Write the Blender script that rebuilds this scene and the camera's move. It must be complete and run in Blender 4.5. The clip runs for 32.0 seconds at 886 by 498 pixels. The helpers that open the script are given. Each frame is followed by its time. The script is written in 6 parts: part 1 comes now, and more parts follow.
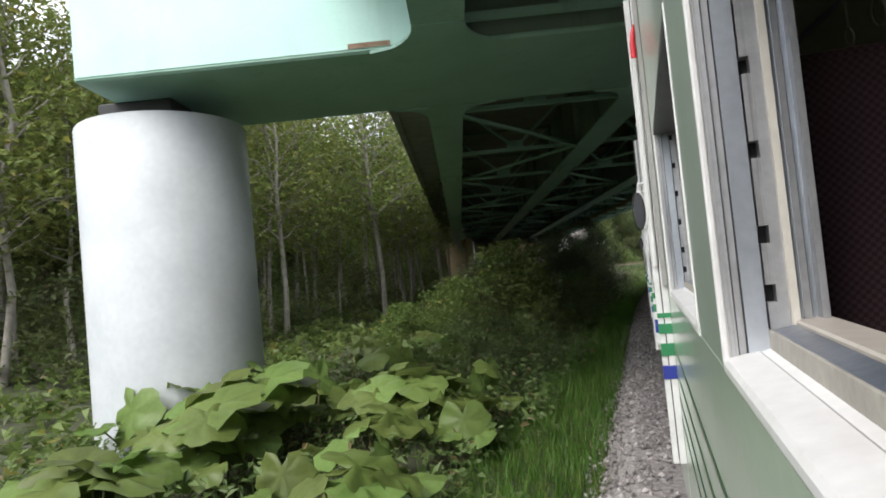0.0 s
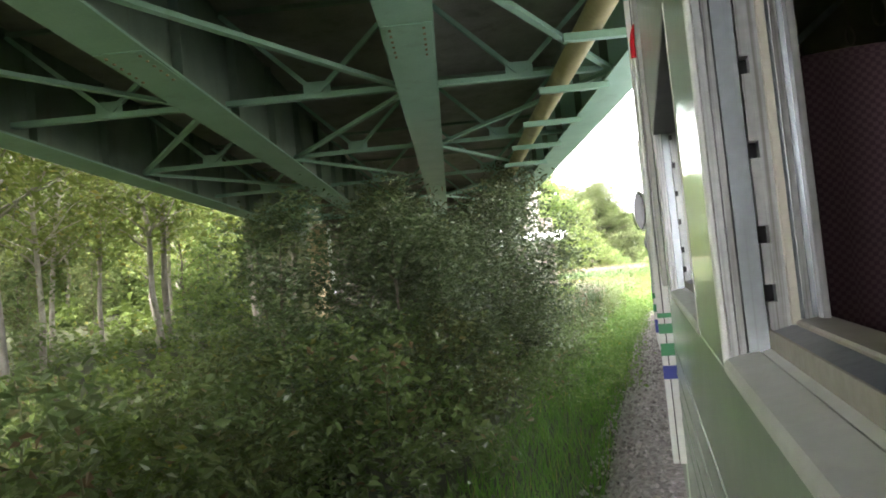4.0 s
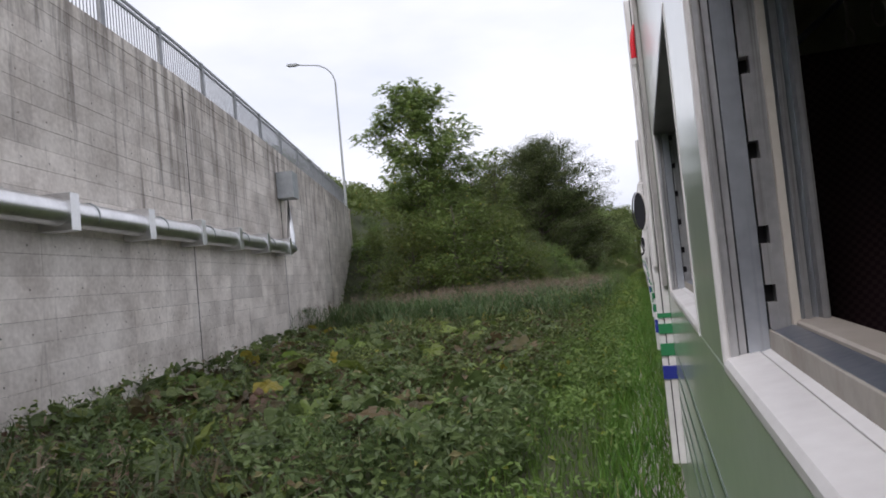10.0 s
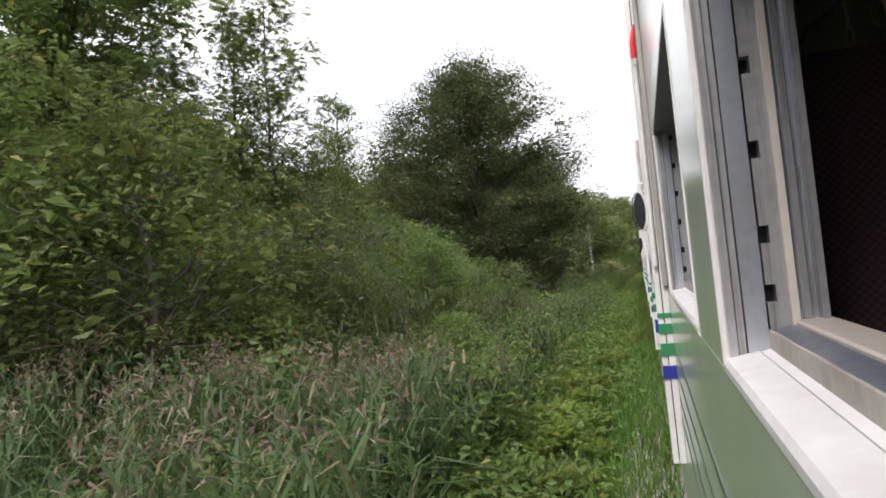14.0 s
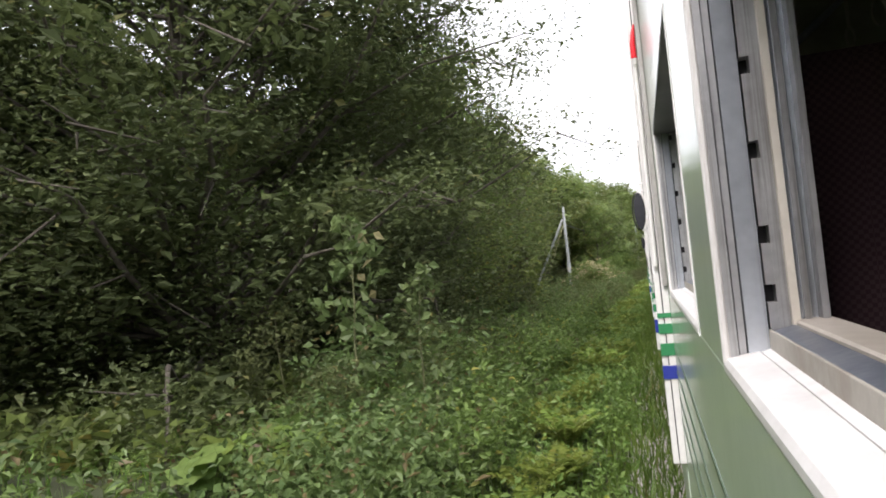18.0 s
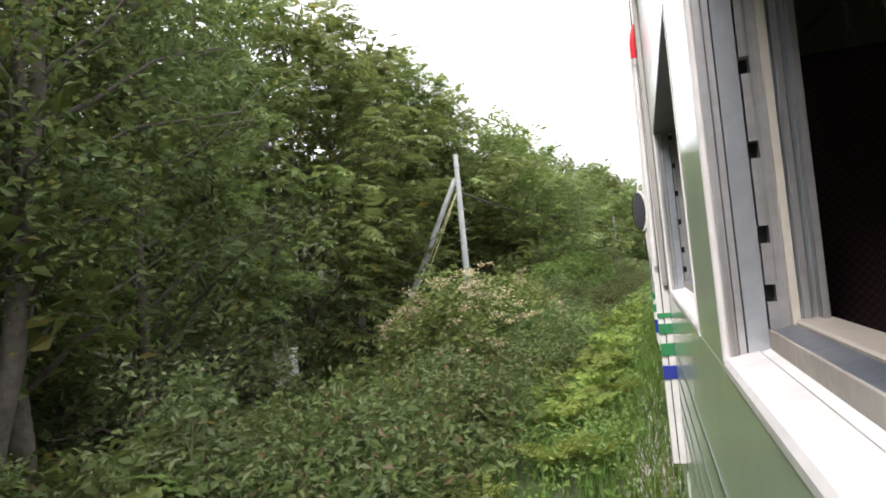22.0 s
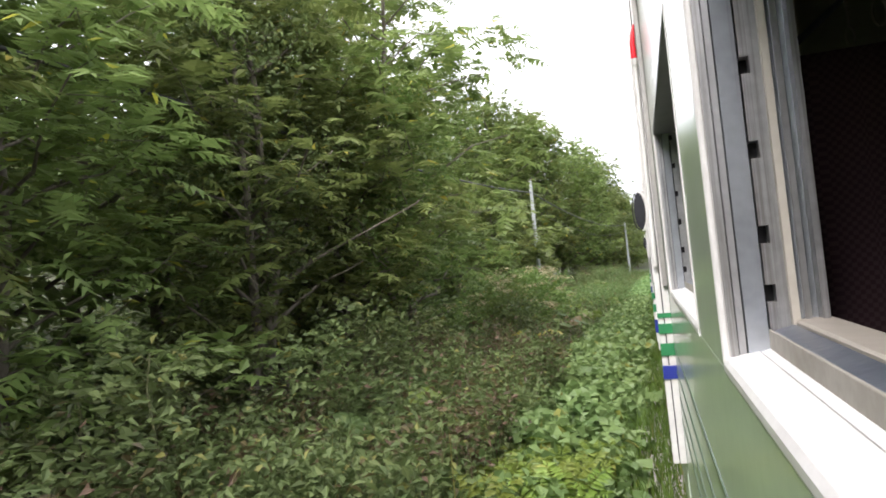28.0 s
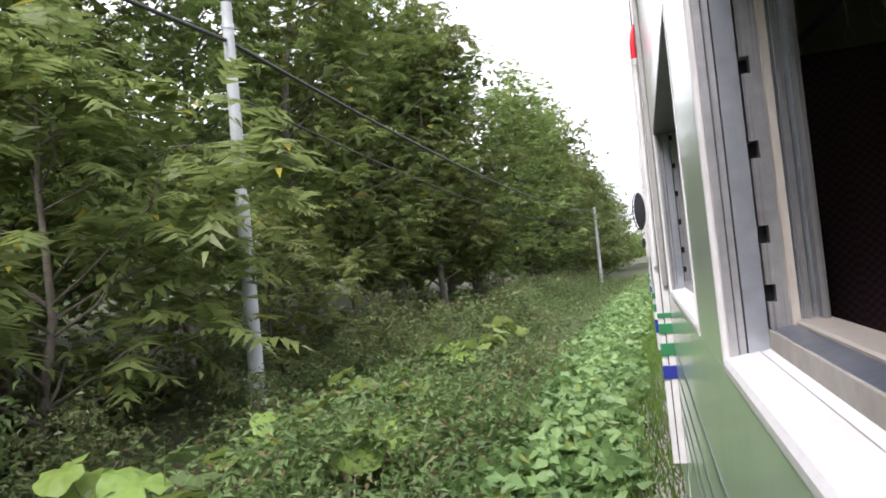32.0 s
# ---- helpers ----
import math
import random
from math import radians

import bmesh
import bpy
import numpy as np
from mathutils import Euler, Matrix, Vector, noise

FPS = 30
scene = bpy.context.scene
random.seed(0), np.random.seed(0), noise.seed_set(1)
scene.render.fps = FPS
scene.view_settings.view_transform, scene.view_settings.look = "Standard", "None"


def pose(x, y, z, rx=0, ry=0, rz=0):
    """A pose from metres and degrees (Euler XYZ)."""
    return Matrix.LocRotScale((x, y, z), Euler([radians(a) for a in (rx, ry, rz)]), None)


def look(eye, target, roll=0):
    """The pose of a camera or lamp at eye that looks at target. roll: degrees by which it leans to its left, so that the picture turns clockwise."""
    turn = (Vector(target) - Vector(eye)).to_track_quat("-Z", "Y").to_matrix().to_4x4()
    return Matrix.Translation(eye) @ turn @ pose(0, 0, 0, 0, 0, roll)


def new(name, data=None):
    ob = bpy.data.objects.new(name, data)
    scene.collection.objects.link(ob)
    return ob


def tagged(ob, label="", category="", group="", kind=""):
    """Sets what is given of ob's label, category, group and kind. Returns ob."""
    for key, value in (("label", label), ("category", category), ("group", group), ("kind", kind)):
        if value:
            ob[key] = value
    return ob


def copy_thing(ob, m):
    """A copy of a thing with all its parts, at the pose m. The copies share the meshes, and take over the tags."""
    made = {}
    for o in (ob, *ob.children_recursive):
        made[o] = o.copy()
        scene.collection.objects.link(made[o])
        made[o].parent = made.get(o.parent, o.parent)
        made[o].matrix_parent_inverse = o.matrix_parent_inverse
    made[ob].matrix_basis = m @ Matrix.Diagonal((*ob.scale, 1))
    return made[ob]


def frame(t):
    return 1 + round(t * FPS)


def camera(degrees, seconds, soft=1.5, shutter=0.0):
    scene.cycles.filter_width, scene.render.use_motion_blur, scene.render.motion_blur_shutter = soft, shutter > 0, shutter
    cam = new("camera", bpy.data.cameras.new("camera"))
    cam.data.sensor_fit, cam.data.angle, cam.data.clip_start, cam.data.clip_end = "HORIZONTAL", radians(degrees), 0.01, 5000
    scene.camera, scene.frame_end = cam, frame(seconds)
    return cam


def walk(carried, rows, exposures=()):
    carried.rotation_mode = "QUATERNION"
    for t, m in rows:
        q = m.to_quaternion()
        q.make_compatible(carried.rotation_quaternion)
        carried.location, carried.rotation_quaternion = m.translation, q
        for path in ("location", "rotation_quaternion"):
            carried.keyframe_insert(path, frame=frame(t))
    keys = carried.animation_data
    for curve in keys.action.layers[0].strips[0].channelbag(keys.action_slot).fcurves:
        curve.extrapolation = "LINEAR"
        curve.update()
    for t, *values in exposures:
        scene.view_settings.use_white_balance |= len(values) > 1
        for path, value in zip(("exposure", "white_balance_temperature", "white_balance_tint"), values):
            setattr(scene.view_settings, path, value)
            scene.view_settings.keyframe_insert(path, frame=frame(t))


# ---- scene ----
# exposure in stops and white balance along the way; strength of sky and sun
EXPOSURES = [(0, 1.5, 6450, 10), (1, 2.8, 6600, 12), (2, 3.95, 6700, 13), (3, 4.45, 6750, 12), (4.5, 4.6, 6700, 12), (5, 4.4, 6700, 12), (6, 3.5, 6600, 12), (7, 2.15, 6500, 13), (8, 1.1, 6300, 15), (9, 0.58, 6250, 16), (11, 0.47, 6250, 18), (12, 0.6, 6350, 18), (13, 0.9, 6500, 17), (14, 1.1, 6550, 16), (17, 1.38, 6550, 15), (19, 1.65, 6550, 15), (21, 1.82, 6550, 15), (23, 1.64, 6550, 15), (25, 1.55, 6500, 13), (28, 1.9, 6500, 14), (30, 1.85, 6400, 17), (32, 1.78, 6300, 19)]
SKY, SUN = 0.11, 1.4

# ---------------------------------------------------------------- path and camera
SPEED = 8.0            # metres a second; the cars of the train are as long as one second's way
EYE = 2.45             # height of the lens over the ballast
BENDS = ((-100, 0.0), (0, 0.35), (32, -1.15), (80, -0.31), (112, 0.45), (144, -0.24), (176, -1.32), (208, -0.9), (240, -0.82), (264, -0.49), (300, 0.0), (600, 0.0))
STEP = 0.5
S_AXIS = np.arange(-100, 480, STEP)
CURVE = np.interp(S_AXIS, [b[0] for b in BENDS], [b[1] * 1e-3 for b in BENDS])
CURVE[S_AXIS < 0] = 0
HEAD = np.concatenate([[0], np.cumsum(CURVE[:-1] * STEP)])
PX = np.concatenate([[0], np.cumsum(-np.sin(HEAD[:-1]) * STEP)])
PY = -100 + np.concatenate([[0], np.cumsum(np.cos(HEAD[:-1]) * STEP)])


def track(s):
    """Place and heading (radians, left positive) of the line at s metres."""
    return float(np.interp(s, S_AXIS, PX)), float(np.interp(s, S_AXIS, PY)), float(np.interp(s, S_AXIS, HEAD))


def at(s, lat, z=0.0):
    x, y, h = track(s)
    return Vector((x + math.cos(h) * lat, y + math.sin(h) * lat, z))


def on_line(s, z=0.0):
    x, y, h = track(s)
    return pose(x, y, z, 0, 0, math.degrees(h))


cam = camera(70.0, 32.0, soft=1.8)
rows = []
for i in range(0, 65):
    t = i * 0.5
    x, y, h = track(SPEED * t)
    rows.append((t, pose(x, y, EYE, 92.49, 5.446, 17.66 + math.degrees(h))))
walk(cam, rows, EXPOSURES)

# ---------------------------------------------------------------- sky and sun
world = bpy.data.worlds.new("overcast_sky")
scene.world = world
world.use_nodes = True
wn, wl = world.node_tree.nodes, world.node_tree.links
wn.clear()
sky = wn.new("ShaderNodeTexSky")
sky.sky_type = "NISHITA"
sky.sun_disc = False
sky.sun_elevation, sky.sun_rotation = radians(52), radians(197)
sky.air_density, sky.dust_density, sky.ozone_density = 1.0, 4.0, 1.0
soften = wn.new("ShaderNodeHueSaturation")
soften.inputs["Saturation"].default_value = 0.22
cloud = wn.new("ShaderNodeTexNoise")
cloud.inputs["Scale"].default_value = 2.2
cloud.inputs["Detail"].default_value = 6
coord = wn.new("ShaderNodeTexCoord")
stretch = wn.new("ShaderNodeMapping")
stretch.inputs["Scale"].default_value = (1, 1, 3)
ramp = wn.new("ShaderNodeValToRGB")
ramp.color_ramp.elements[0].position, ramp.color_ramp.elements[0].color = 0.35, (0.80, 0.83, 0.88, 1)
ramp.color_ramp.elements[1].position, ramp.color_ramp.elements[1].color = 0.62, (1.0, 1.0, 1.0, 1)
veil = wn.new("ShaderNodeMix")
veil.data_type, veil.blend_type = "RGBA", "MIX"
veil.inputs[0].default_value = 0.62
whiten = wn.new("ShaderNodeMix")
whiten.data_type, whiten.blend_type = "RGBA", "MULTIPLY"
whiten.inputs[0].default_value = 1.0
grey = wn.new("ShaderNodeRGB")
grey.outputs[0].default_value = (9.0, 9.2, 9.4, 1)
bg = wn.new("ShaderNodeBackground")
bg.inputs["Strength"].default_value = SKY
wout = wn.new("ShaderNodeOutputWorld")
wl.new(sky.outputs[0], soften.inputs["Color"])
wl.new(soften.outputs[0], veil.inputs[6])
wl.new(grey.outputs[0], veil.inputs[7])
wl.new(coord.outputs["Generated"], stretch.inputs[0])
wl.new(stretch.outputs[0], cloud.inputs["Vector"])
wl.new(cloud.outputs["Fac"], ramp.inputs[0])
wl.new(veil.outputs[2], whiten.inputs[6])
wl.new(ramp.outputs[0], whiten.inputs[7])
wl.new(whiten.outputs[2], bg.inputs[0])
wl.new(bg.outputs[0], wout.inputs[0])

sun_data = bpy.data.lights.new("sun", "SUN")
sun_data.energy, sun_data.angle, sun_data.color = SUN, radians(32), (1.0, 0.96, 0.9)
sun = new("sun", sun_data)
sun.matrix_world = look((0, 0, 80), (19, 62, -3))


# ---------------------------------------------------------------- materials
def mat_nodes(name):
    m = bpy.data.materials.new(name)
    m.use_nodes = True
    n, l = m.node_tree.nodes, m.node_tree.links
    return m, n, l, n["Principled BSDF"]


def rgb(c):
    return (*c, 1)


def surface(name, a, b, rough=0.6, metal=0.0, scale=6.0, fine=60.0, bump=0.15, streak=0.0, streak_col=(0.1, 0.09, 0.08), each=0.0, spec=0.5, coat=0.0, streak_scale=(1.3, 1.3, 0.12), streak_at=0.56, island=0.0):
    """Two colours mixed by noise at two sizes, run marks down the face, relief; each: how far single objects differ."""
    m, n, l, p = mat_nodes(name)
    geo = n.new("ShaderNodeNewGeometry")
    big, small = n.new("ShaderNodeTexNoise"), n.new("ShaderNodeTexNoise")
    big.inputs["Scale"].default_value, big.inputs["Detail"].default_value = scale, 5
    small.inputs["Scale"].default_value, small.inputs["Detail"].default_value = fine, 4
    l.new(geo.outputs["Position"], big.inputs["Vector"])
    l.new(geo.outputs["Position"], small.inputs["Vector"])
    add = n.new("ShaderNodeMath")
    add.operation = "MULTIPLY_ADD"
    l.new(small.outputs["Fac"], add.inputs[0])
    add.inputs[1].default_value = 0.5
    l.new(big.outputs["Fac"], add.inputs[2])
    spread = n.new("ShaderNodeMapRange")
    spread.inputs[1].default_value, spread.inputs[2].default_value = 0.5, 1.0
    l.new(add.outputs[0], spread.inputs[0])
    mix = n.new("ShaderNodeMix")
    mix.data_type = "RGBA"
    mix.inputs[6].default_value, mix.inputs[7].default_value = rgb(a), rgb(b)
    l.new(spread.outputs[0], mix.inputs[0])
    col = mix.outputs[2]
    if streak:
        mp = n.new("ShaderNodeMapping")
        mp.inputs["Scale"].default_value = streak_scale
        l.new(geo.outputs["Position"], mp.inputs[0])
        st = n.new("ShaderNodeTexNoise")
        st.inputs["Scale"].default_value, st.inputs["Detail"].default_value, st.inputs["Roughness"].default_value = 1.6, 6, 0.65
        l.new(mp.outputs[0], st.inputs["Vector"])
        mr = n.new("ShaderNodeMapRange")
        mr.inputs[1].default_value, mr.inputs[2].default_value, mr.inputs[4].default_value = streak_at, streak_at + 0.14, streak
        l.new(st.outputs["Fac"], mr.inputs[0])
        mx = n.new("ShaderNodeMix")
        mx.data_type = "RGBA"
        l.new(mr.outputs[0], mx.inputs[0])
        l.new(col, mx.inputs[6])
        mx.inputs[7].default_value = rgb(streak_col)
        col = mx.outputs[2]
    if each:
        info = n.new("ShaderNodeObjectInfo")
        hs = n.new("ShaderNodeHueSaturation")
        mv = n.new("ShaderNodeMapRange")
        mv.inputs[3].default_value, mv.inputs[4].default_value = 1 - each, 1 + each
        l.new(info.outputs["Random"], mv.inputs[0])
        l.new(mv.outputs[0], hs.inputs["Value"])
        l.new(col, hs.inputs["Color"])
        col = hs.outputs[0]
    if island:
        hs = n.new("ShaderNodeHueSaturation")
        mv = n.new("ShaderNodeMapRange")
        mv.inputs[3].default_value, mv.inputs[4].default_value = 1 - island, 1 + island
        l.new(geo.outputs["Random Per Island"], mv.inputs[0])
        l.new(mv.outputs[0], hs.inputs["Value"])
        l.new(col, hs.inputs["Color"])
        col = hs.outputs[0]
    l.new(col, p.inputs["Base Color"])
    p.inputs["Roughness"].default_value, p.inputs["Metallic"].default_value = rough, metal
    p.inputs["Specular IOR Level"].default_value = spec
    p.inputs["Coat Weight"].default_value = coat
    p.inputs["Coat Roughness"].default_value = 0.12
    if bump:
        bp = n.new("ShaderNodeBump")
        bp.inputs["Strength"].default_value, bp.inputs["Distance"].default_value = bump, 0.02
        l.new(add.outputs[0], bp.inputs["Height"])
        l.new(bp.outputs[0], p.inputs["Normal"])
    return m


def leafy(name, dark, light, odd, odd_part=0.06, shine=0.45, through_part=0.42, each=0.25):
    """Leaves: each one a shade between two greens, some turned; light comes through."""
    m, n, l, p = mat_nodes(name)
    geo, info = n.new("ShaderNodeNewGeometry"), n.new("ShaderNodeObjectInfo")
    cr = n.new("ShaderNodeValToRGB")
    cr.color_ramp.interpolation = "LINEAR"
    e = cr.color_ramp.elements
    e[0].position, e[0].color = 0.0, rgb(dark)
    e[1].position, e[1].color = 1.0, rgb(light)
    tuft = n.new("ShaderNodeTexNoise")
    tuft.inputs["Scale"].default_value, tuft.inputs["Detail"].default_value = 0.9, 3
    l.new(geo.outputs["Position"], tuft.inputs["Vector"])
    tr0 = n.new("ShaderNodeMapRange")
    tr0.inputs[1].default_value, tr0.inputs[2].default_value, tr0.inputs[3].default_value, tr0.inputs[4].default_value = 0.32, 0.68, -0.22, 0.30
    l.new(tuft.outputs["Fac"], tr0.inputs[0])
    pick = n.new("ShaderNodeMapRange")
    pick.inputs[3].default_value, pick.inputs[4].default_value = 0.22, 0.86
    l.new(geo.outputs["Random Per Island"], pick.inputs[0])
    shade = n.new("ShaderNodeMath")
    shade.operation, shade.use_clamp = "ADD", True
    l.new(pick.outputs[0], shade.inputs[0])
    l.new(tr0.outputs[0], shade.inputs[1])
    l.new(shade.outputs[0], cr.inputs[0])
    rare = n.new("ShaderNodeMath")
    rare.operation, rare.inputs[1].default_value = "GREATER_THAN", 1.0 - odd_part * 0.7
    l.new(geo.outputs["Random Per Island"], rare.inputs[0])
    turned = n.new("ShaderNodeMix")
    turned.data_type = "RGBA"
    turned.inputs[7].default_value = rgb(odd)
    l.new(rare.outputs[0], turned.inputs[0])
    l.new(cr.outputs[0], turned.inputs[6])
    hs = n.new("ShaderNodeHueSaturation")
    mv, mh = n.new("ShaderNodeMapRange"), n.new("ShaderNodeMapRange")
    mv.inputs[3].default_value, mv.inputs[4].default_value = 1 - each, 1 + each
    mh.inputs[3].default_value, mh.inputs[4].default_value = 0.485, 0.52
    l.new(info.outputs["Random"], mv.inputs[0])
    l.new(info.outputs["Random"], mh.inputs[0])
    l.new(mv.outputs[0], hs.inputs["Value"])
    l.new(mh.outputs[0], hs.inputs["Hue"])
    l.new(turned.outputs[2], hs.inputs["Color"])
    vein = n.new("ShaderNodeTexNoise")
    vein.inputs["Scale"].default_value = 14
    l.new(geo.outputs["Position"], vein.inputs["Vector"])
    vr = n.new("ShaderNodeMapRange")
    vr.inputs[3].default_value, vr.inputs[4].default_value = 0.75, 1.2
    l.new(vein.outputs["Fac"], vr.inputs[0])
    mm = n.new("ShaderNodeMix")
    mm.data_type, mm.blend_type = "RGBA", "MULTIPLY"
    mm.inputs[0].default_value = 1.0
    l.new(hs.outputs[0], mm.inputs[6])
    l.new(vr.outputs[0], mm.inputs[7])
    l.new(mm.outputs[2], p.inputs["Base Color"])
    p.inputs["Roughness"].default_value = shine
    p.inputs["Specular IOR Level"].default_value = 0.28
    tr = n.new("ShaderNodeBsdfTranslucent")
    l.new(mm.outputs[2], tr.inputs["Color"])
    ms = n.new("ShaderNodeMixShader")
    ms.inputs[0].default_value = through_part
    l.new(p.outputs[0], ms.inputs[1])
    l.new(tr.outputs[0], ms.inputs[2])
    l.new(ms.outputs[0], n["Material Output"].inputs[0])
    return m


M = {}
M["concrete"] = surface("weathered_concrete", (0.43, 0.38, 0.335), (0.78, 0.725, 0.665), 0.85, scale=0.9, fine=9, bump=0.45, streak=0.72, streak_col=(0.16, 0.135, 0.115), each=0.12, streak_at=0.575, streak_scale=(1.5, 1.5, 0.13))
wall_mat = M["concrete"].node_tree
runs = [nd for nd in wall_mat.nodes if nd.type == "MAP_RANGE" and abs(nd.inputs[4].default_value - 0.72) < 0.001][0]
high, spot, less = wall_mat.nodes.new("ShaderNodeSeparateXYZ"), wall_mat.nodes.new("ShaderNodeMapRange"), wall_mat.nodes.new("ShaderNodeMath")
spot.inputs[1].default_value, spot.inputs[2].default_value, spot.inputs[3].default_value, spot.inputs[4].default_value = 3.0, 9.4, -0.05, 0.12
less.operation = "ADD"
wall_mat.links.new([nd for nd in wall_mat.nodes if nd.type == "NEW_GEOMETRY"][0].outputs["Position"], high.inputs[0])
wall_mat.links.new(high.outputs["Z"], spot.inputs[0])
wall_mat.links.new(runs.inputs[0].links[0].from_socket, less.inputs[0])
wall_mat.links.new(spot.outputs[0], less.inputs[1])
wall_mat.links.new(less.outputs[0], runs.inputs[0])
M["concrete_dark"] = surface("stained_concrete", (0.115, 0.095, 0.08), (0.27, 0.23, 0.19), 0.85, scale=0.9, fine=10, bump=0.3, streak=0.85, streak_col=(0.05, 0.043, 0.038), streak_at=0.48, streak_scale=(0.8, 0.8, 0.09))
M["concrete_tan"] = surface("tan_concrete", (0.42, 0.30, 0.19), (0.55, 0.43, 0.29), 0.85, scale=0.9, fine=14, bump=0.2, streak=0.7, streak_col=(0.11, 0.09, 0.07))
M["concrete_wash"] = surface("washed_concrete", (0.38, 0.34, 0.29), (0.54, 0.50, 0.44), 0.85, scale=1.6, fine=14, bump=0.25, streak=0.75, streak_col=(0.16, 0.14, 0.115), streak_at=0.53)
M["concrete_deck"] = surface("deck_concrete", (0.20, 0.20, 0.185), (0.30, 0.29, 0.27), 0.9, scale=1.5, fine=20, bump=0.2, streak=0.4)
M["pier_paint"] = surface("pale_grey_coating", (0.37, 0.39, 0.41), (0.45, 0.47, 0.49), 0.55, scale=1.2, fine=9, bump=0.05, streak=0.25, streak_col=(0.36, 0.37, 0.36))
# bridge paint in three tones, with light and shade put into the colours
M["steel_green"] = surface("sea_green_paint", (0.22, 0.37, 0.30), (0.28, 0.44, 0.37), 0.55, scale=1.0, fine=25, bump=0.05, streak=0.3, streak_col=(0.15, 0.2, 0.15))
M["steel_shaded"] = surface("shaded_green_paint", (0.13, 0.18, 0.145), (0.18, 0.235, 0.19), 0.6, scale=1.4, fine=22, bump=0.05, streak=0.35, streak_col=(0.10, 0.085, 0.06))
M["steel_aqua"] = surface("lit_turquoise_paint", (0.42, 0.66, 0.60), (0.50, 0.73, 0.67), 0.5, scale=0.9, fine=20, bump=0.04, streak=0.25, streak_col=(0.30, 0.42, 0.36))
M["rust"] = surface("rust_stain", (0.16, 0.09, 0.05), (0.32, 0.24, 0.17), 0.8, scale=4, fine=30)
M["zinc"] = surface("galvanised_jacket", (0.62, 0.62, 0.62), (0.78, 0.78, 0.78), 0.3, metal=1.0, scale=2.5, fine=12, bump=0.06)
M["zinc_dull"] = surface("galvanised_steel", (0.33, 0.35, 0.36), (0.45, 0.47, 0.48), 0.5, metal=0.6, scale=3, fine=30, bump=0.05)
M["rail_paint"] = surface("weathered_grey_railing", (0.20, 0.21, 0.22), (0.30, 0.31, 0.32), 0.5, metal=0.3, scale=3, fine=30, bump=0.05)
M["yellow_pipe"] = surface("faded_yellow_pipe", (0.30, 0.26, 0.13), (0.42, 0.36, 0.20), 0.55, scale=2, fine=20, bump=0.05, streak=0.5, streak_col=(0.16, 0.12, 0.07))
M["pole"] = surface("grey_cast_pole", (0.28, 0.295, 0.295), (0.40, 0.415, 0.41), 0.75, scale=2, fine=25, bump=0.1, streak=0.5, streak_col=(0.22, 0.23, 0.22))
M["old_wood"] = surface("tarred_wood", (0.035, 0.028, 0.022), (0.08, 0.065, 0.055), 0.8, scale=3, fine=40, bump=0.3)
M["porcelain"] = surface("white_porcelain", (0.72, 0.72, 0.70), (0.8, 0.8, 0.78), 0.2, bump=0)
M["cable"] = surface("black_cable", (0.012, 0.012, 0.012), (0.02, 0.02, 0.02), 0.6, bump=0)
M["wire"] = surface("stay_wire", (0.38, 0.36, 0.20), (0.5, 0.47, 0.28), 0.5, bump=0)
M["box_grey"] = surface("grey_cabinet_paint", (0.45, 0.45, 0.44), (0.56, 0.56, 0.55), 0.5, scale=4, bump=0.03, streak=0.4, streak_col=(0.25, 0.23, 0.2))
M["bark"] = surface("grey_brown_bark", (0.055, 0.045, 0.035), (0.14, 0.12, 0.095), 0.9, scale=5, fine=40, bump=0.5, each=0.3)
M["bark_pale"] = surface("pale_bark", (0.14, 0.125, 0.105), (0.28, 0.26, 0.225), 0.85, scale=4, fine=30, bump=0.3, each=0.25)
M["stem"] = surface("green_brown_stem", (0.06, 0.07, 0.03), (0.14, 0.14, 0.06), 0.7, scale=8, fine=50, bump=0.1)
M["soil"] = surface("leaf_litter_soil", (0.028, 0.030, 0.016), (0.055, 0.060, 0.028), 0.95, scale=1.2, fine=22, bump=0.6, streak=0.6, streak_col=(0.045, 0.06, 0.02), streak_scale=(0.5, 0.5, 0.5), streak_at=0.45)
M["stone"] = surface("ballast_stone", (0.16, 0.14, 0.135), (0.40, 0.365, 0.355), 0.9, scale=14, fine=60, bump=0.3, island=0.5)
M["rail_steel"] = surface("rusty_rail", (0.10, 0.06, 0.04), (0.2, 0.14, 0.1), 0.6, metal=0.5, scale=5)
M["body_green"] = surface("pale_green_body_paint", (0.45, 0.53, 0.43), (0.54, 0.62, 0.52), 0.3, scale=4, fine=30, bump=0.0, coat=0.75)
M["stripe_green"] = surface("dark_green_line", (0.035, 0.065, 0.035), (0.045, 0.08, 0.045), 0.35, bump=0)
M["mark_green"] = surface("mid_green_mark", (0.03, 0.20, 0.08), (0.035, 0.22, 0.09), 0.35, bump=0)
M["mark_blue"] = surface("deep_blue_mark", (0.025, 0.035, 0.25), (0.03, 0.045, 0.28), 0.35, bump=0)
M["white_paint"] = surface("white_gloss_paint", (0.62, 0.60, 0.59), (0.76, 0.745, 0.735), 0.35, scale=7, fine=40, bump=0.05, streak=0.4, streak_col=(0.42, 0.385, 0.36), streak_at=0.58)
M["alu"] = surface("brushed_aluminium", (0.35, 0.35, 0.355), (0.56, 0.56, 0.565), 0.34, metal=0.6, scale=5, fine=60, bump=0.05, streak=0.7, streak_col=(0.17, 0.15, 0.13), streak_scale=(60, 60, 0.9), streak_at=0.53)
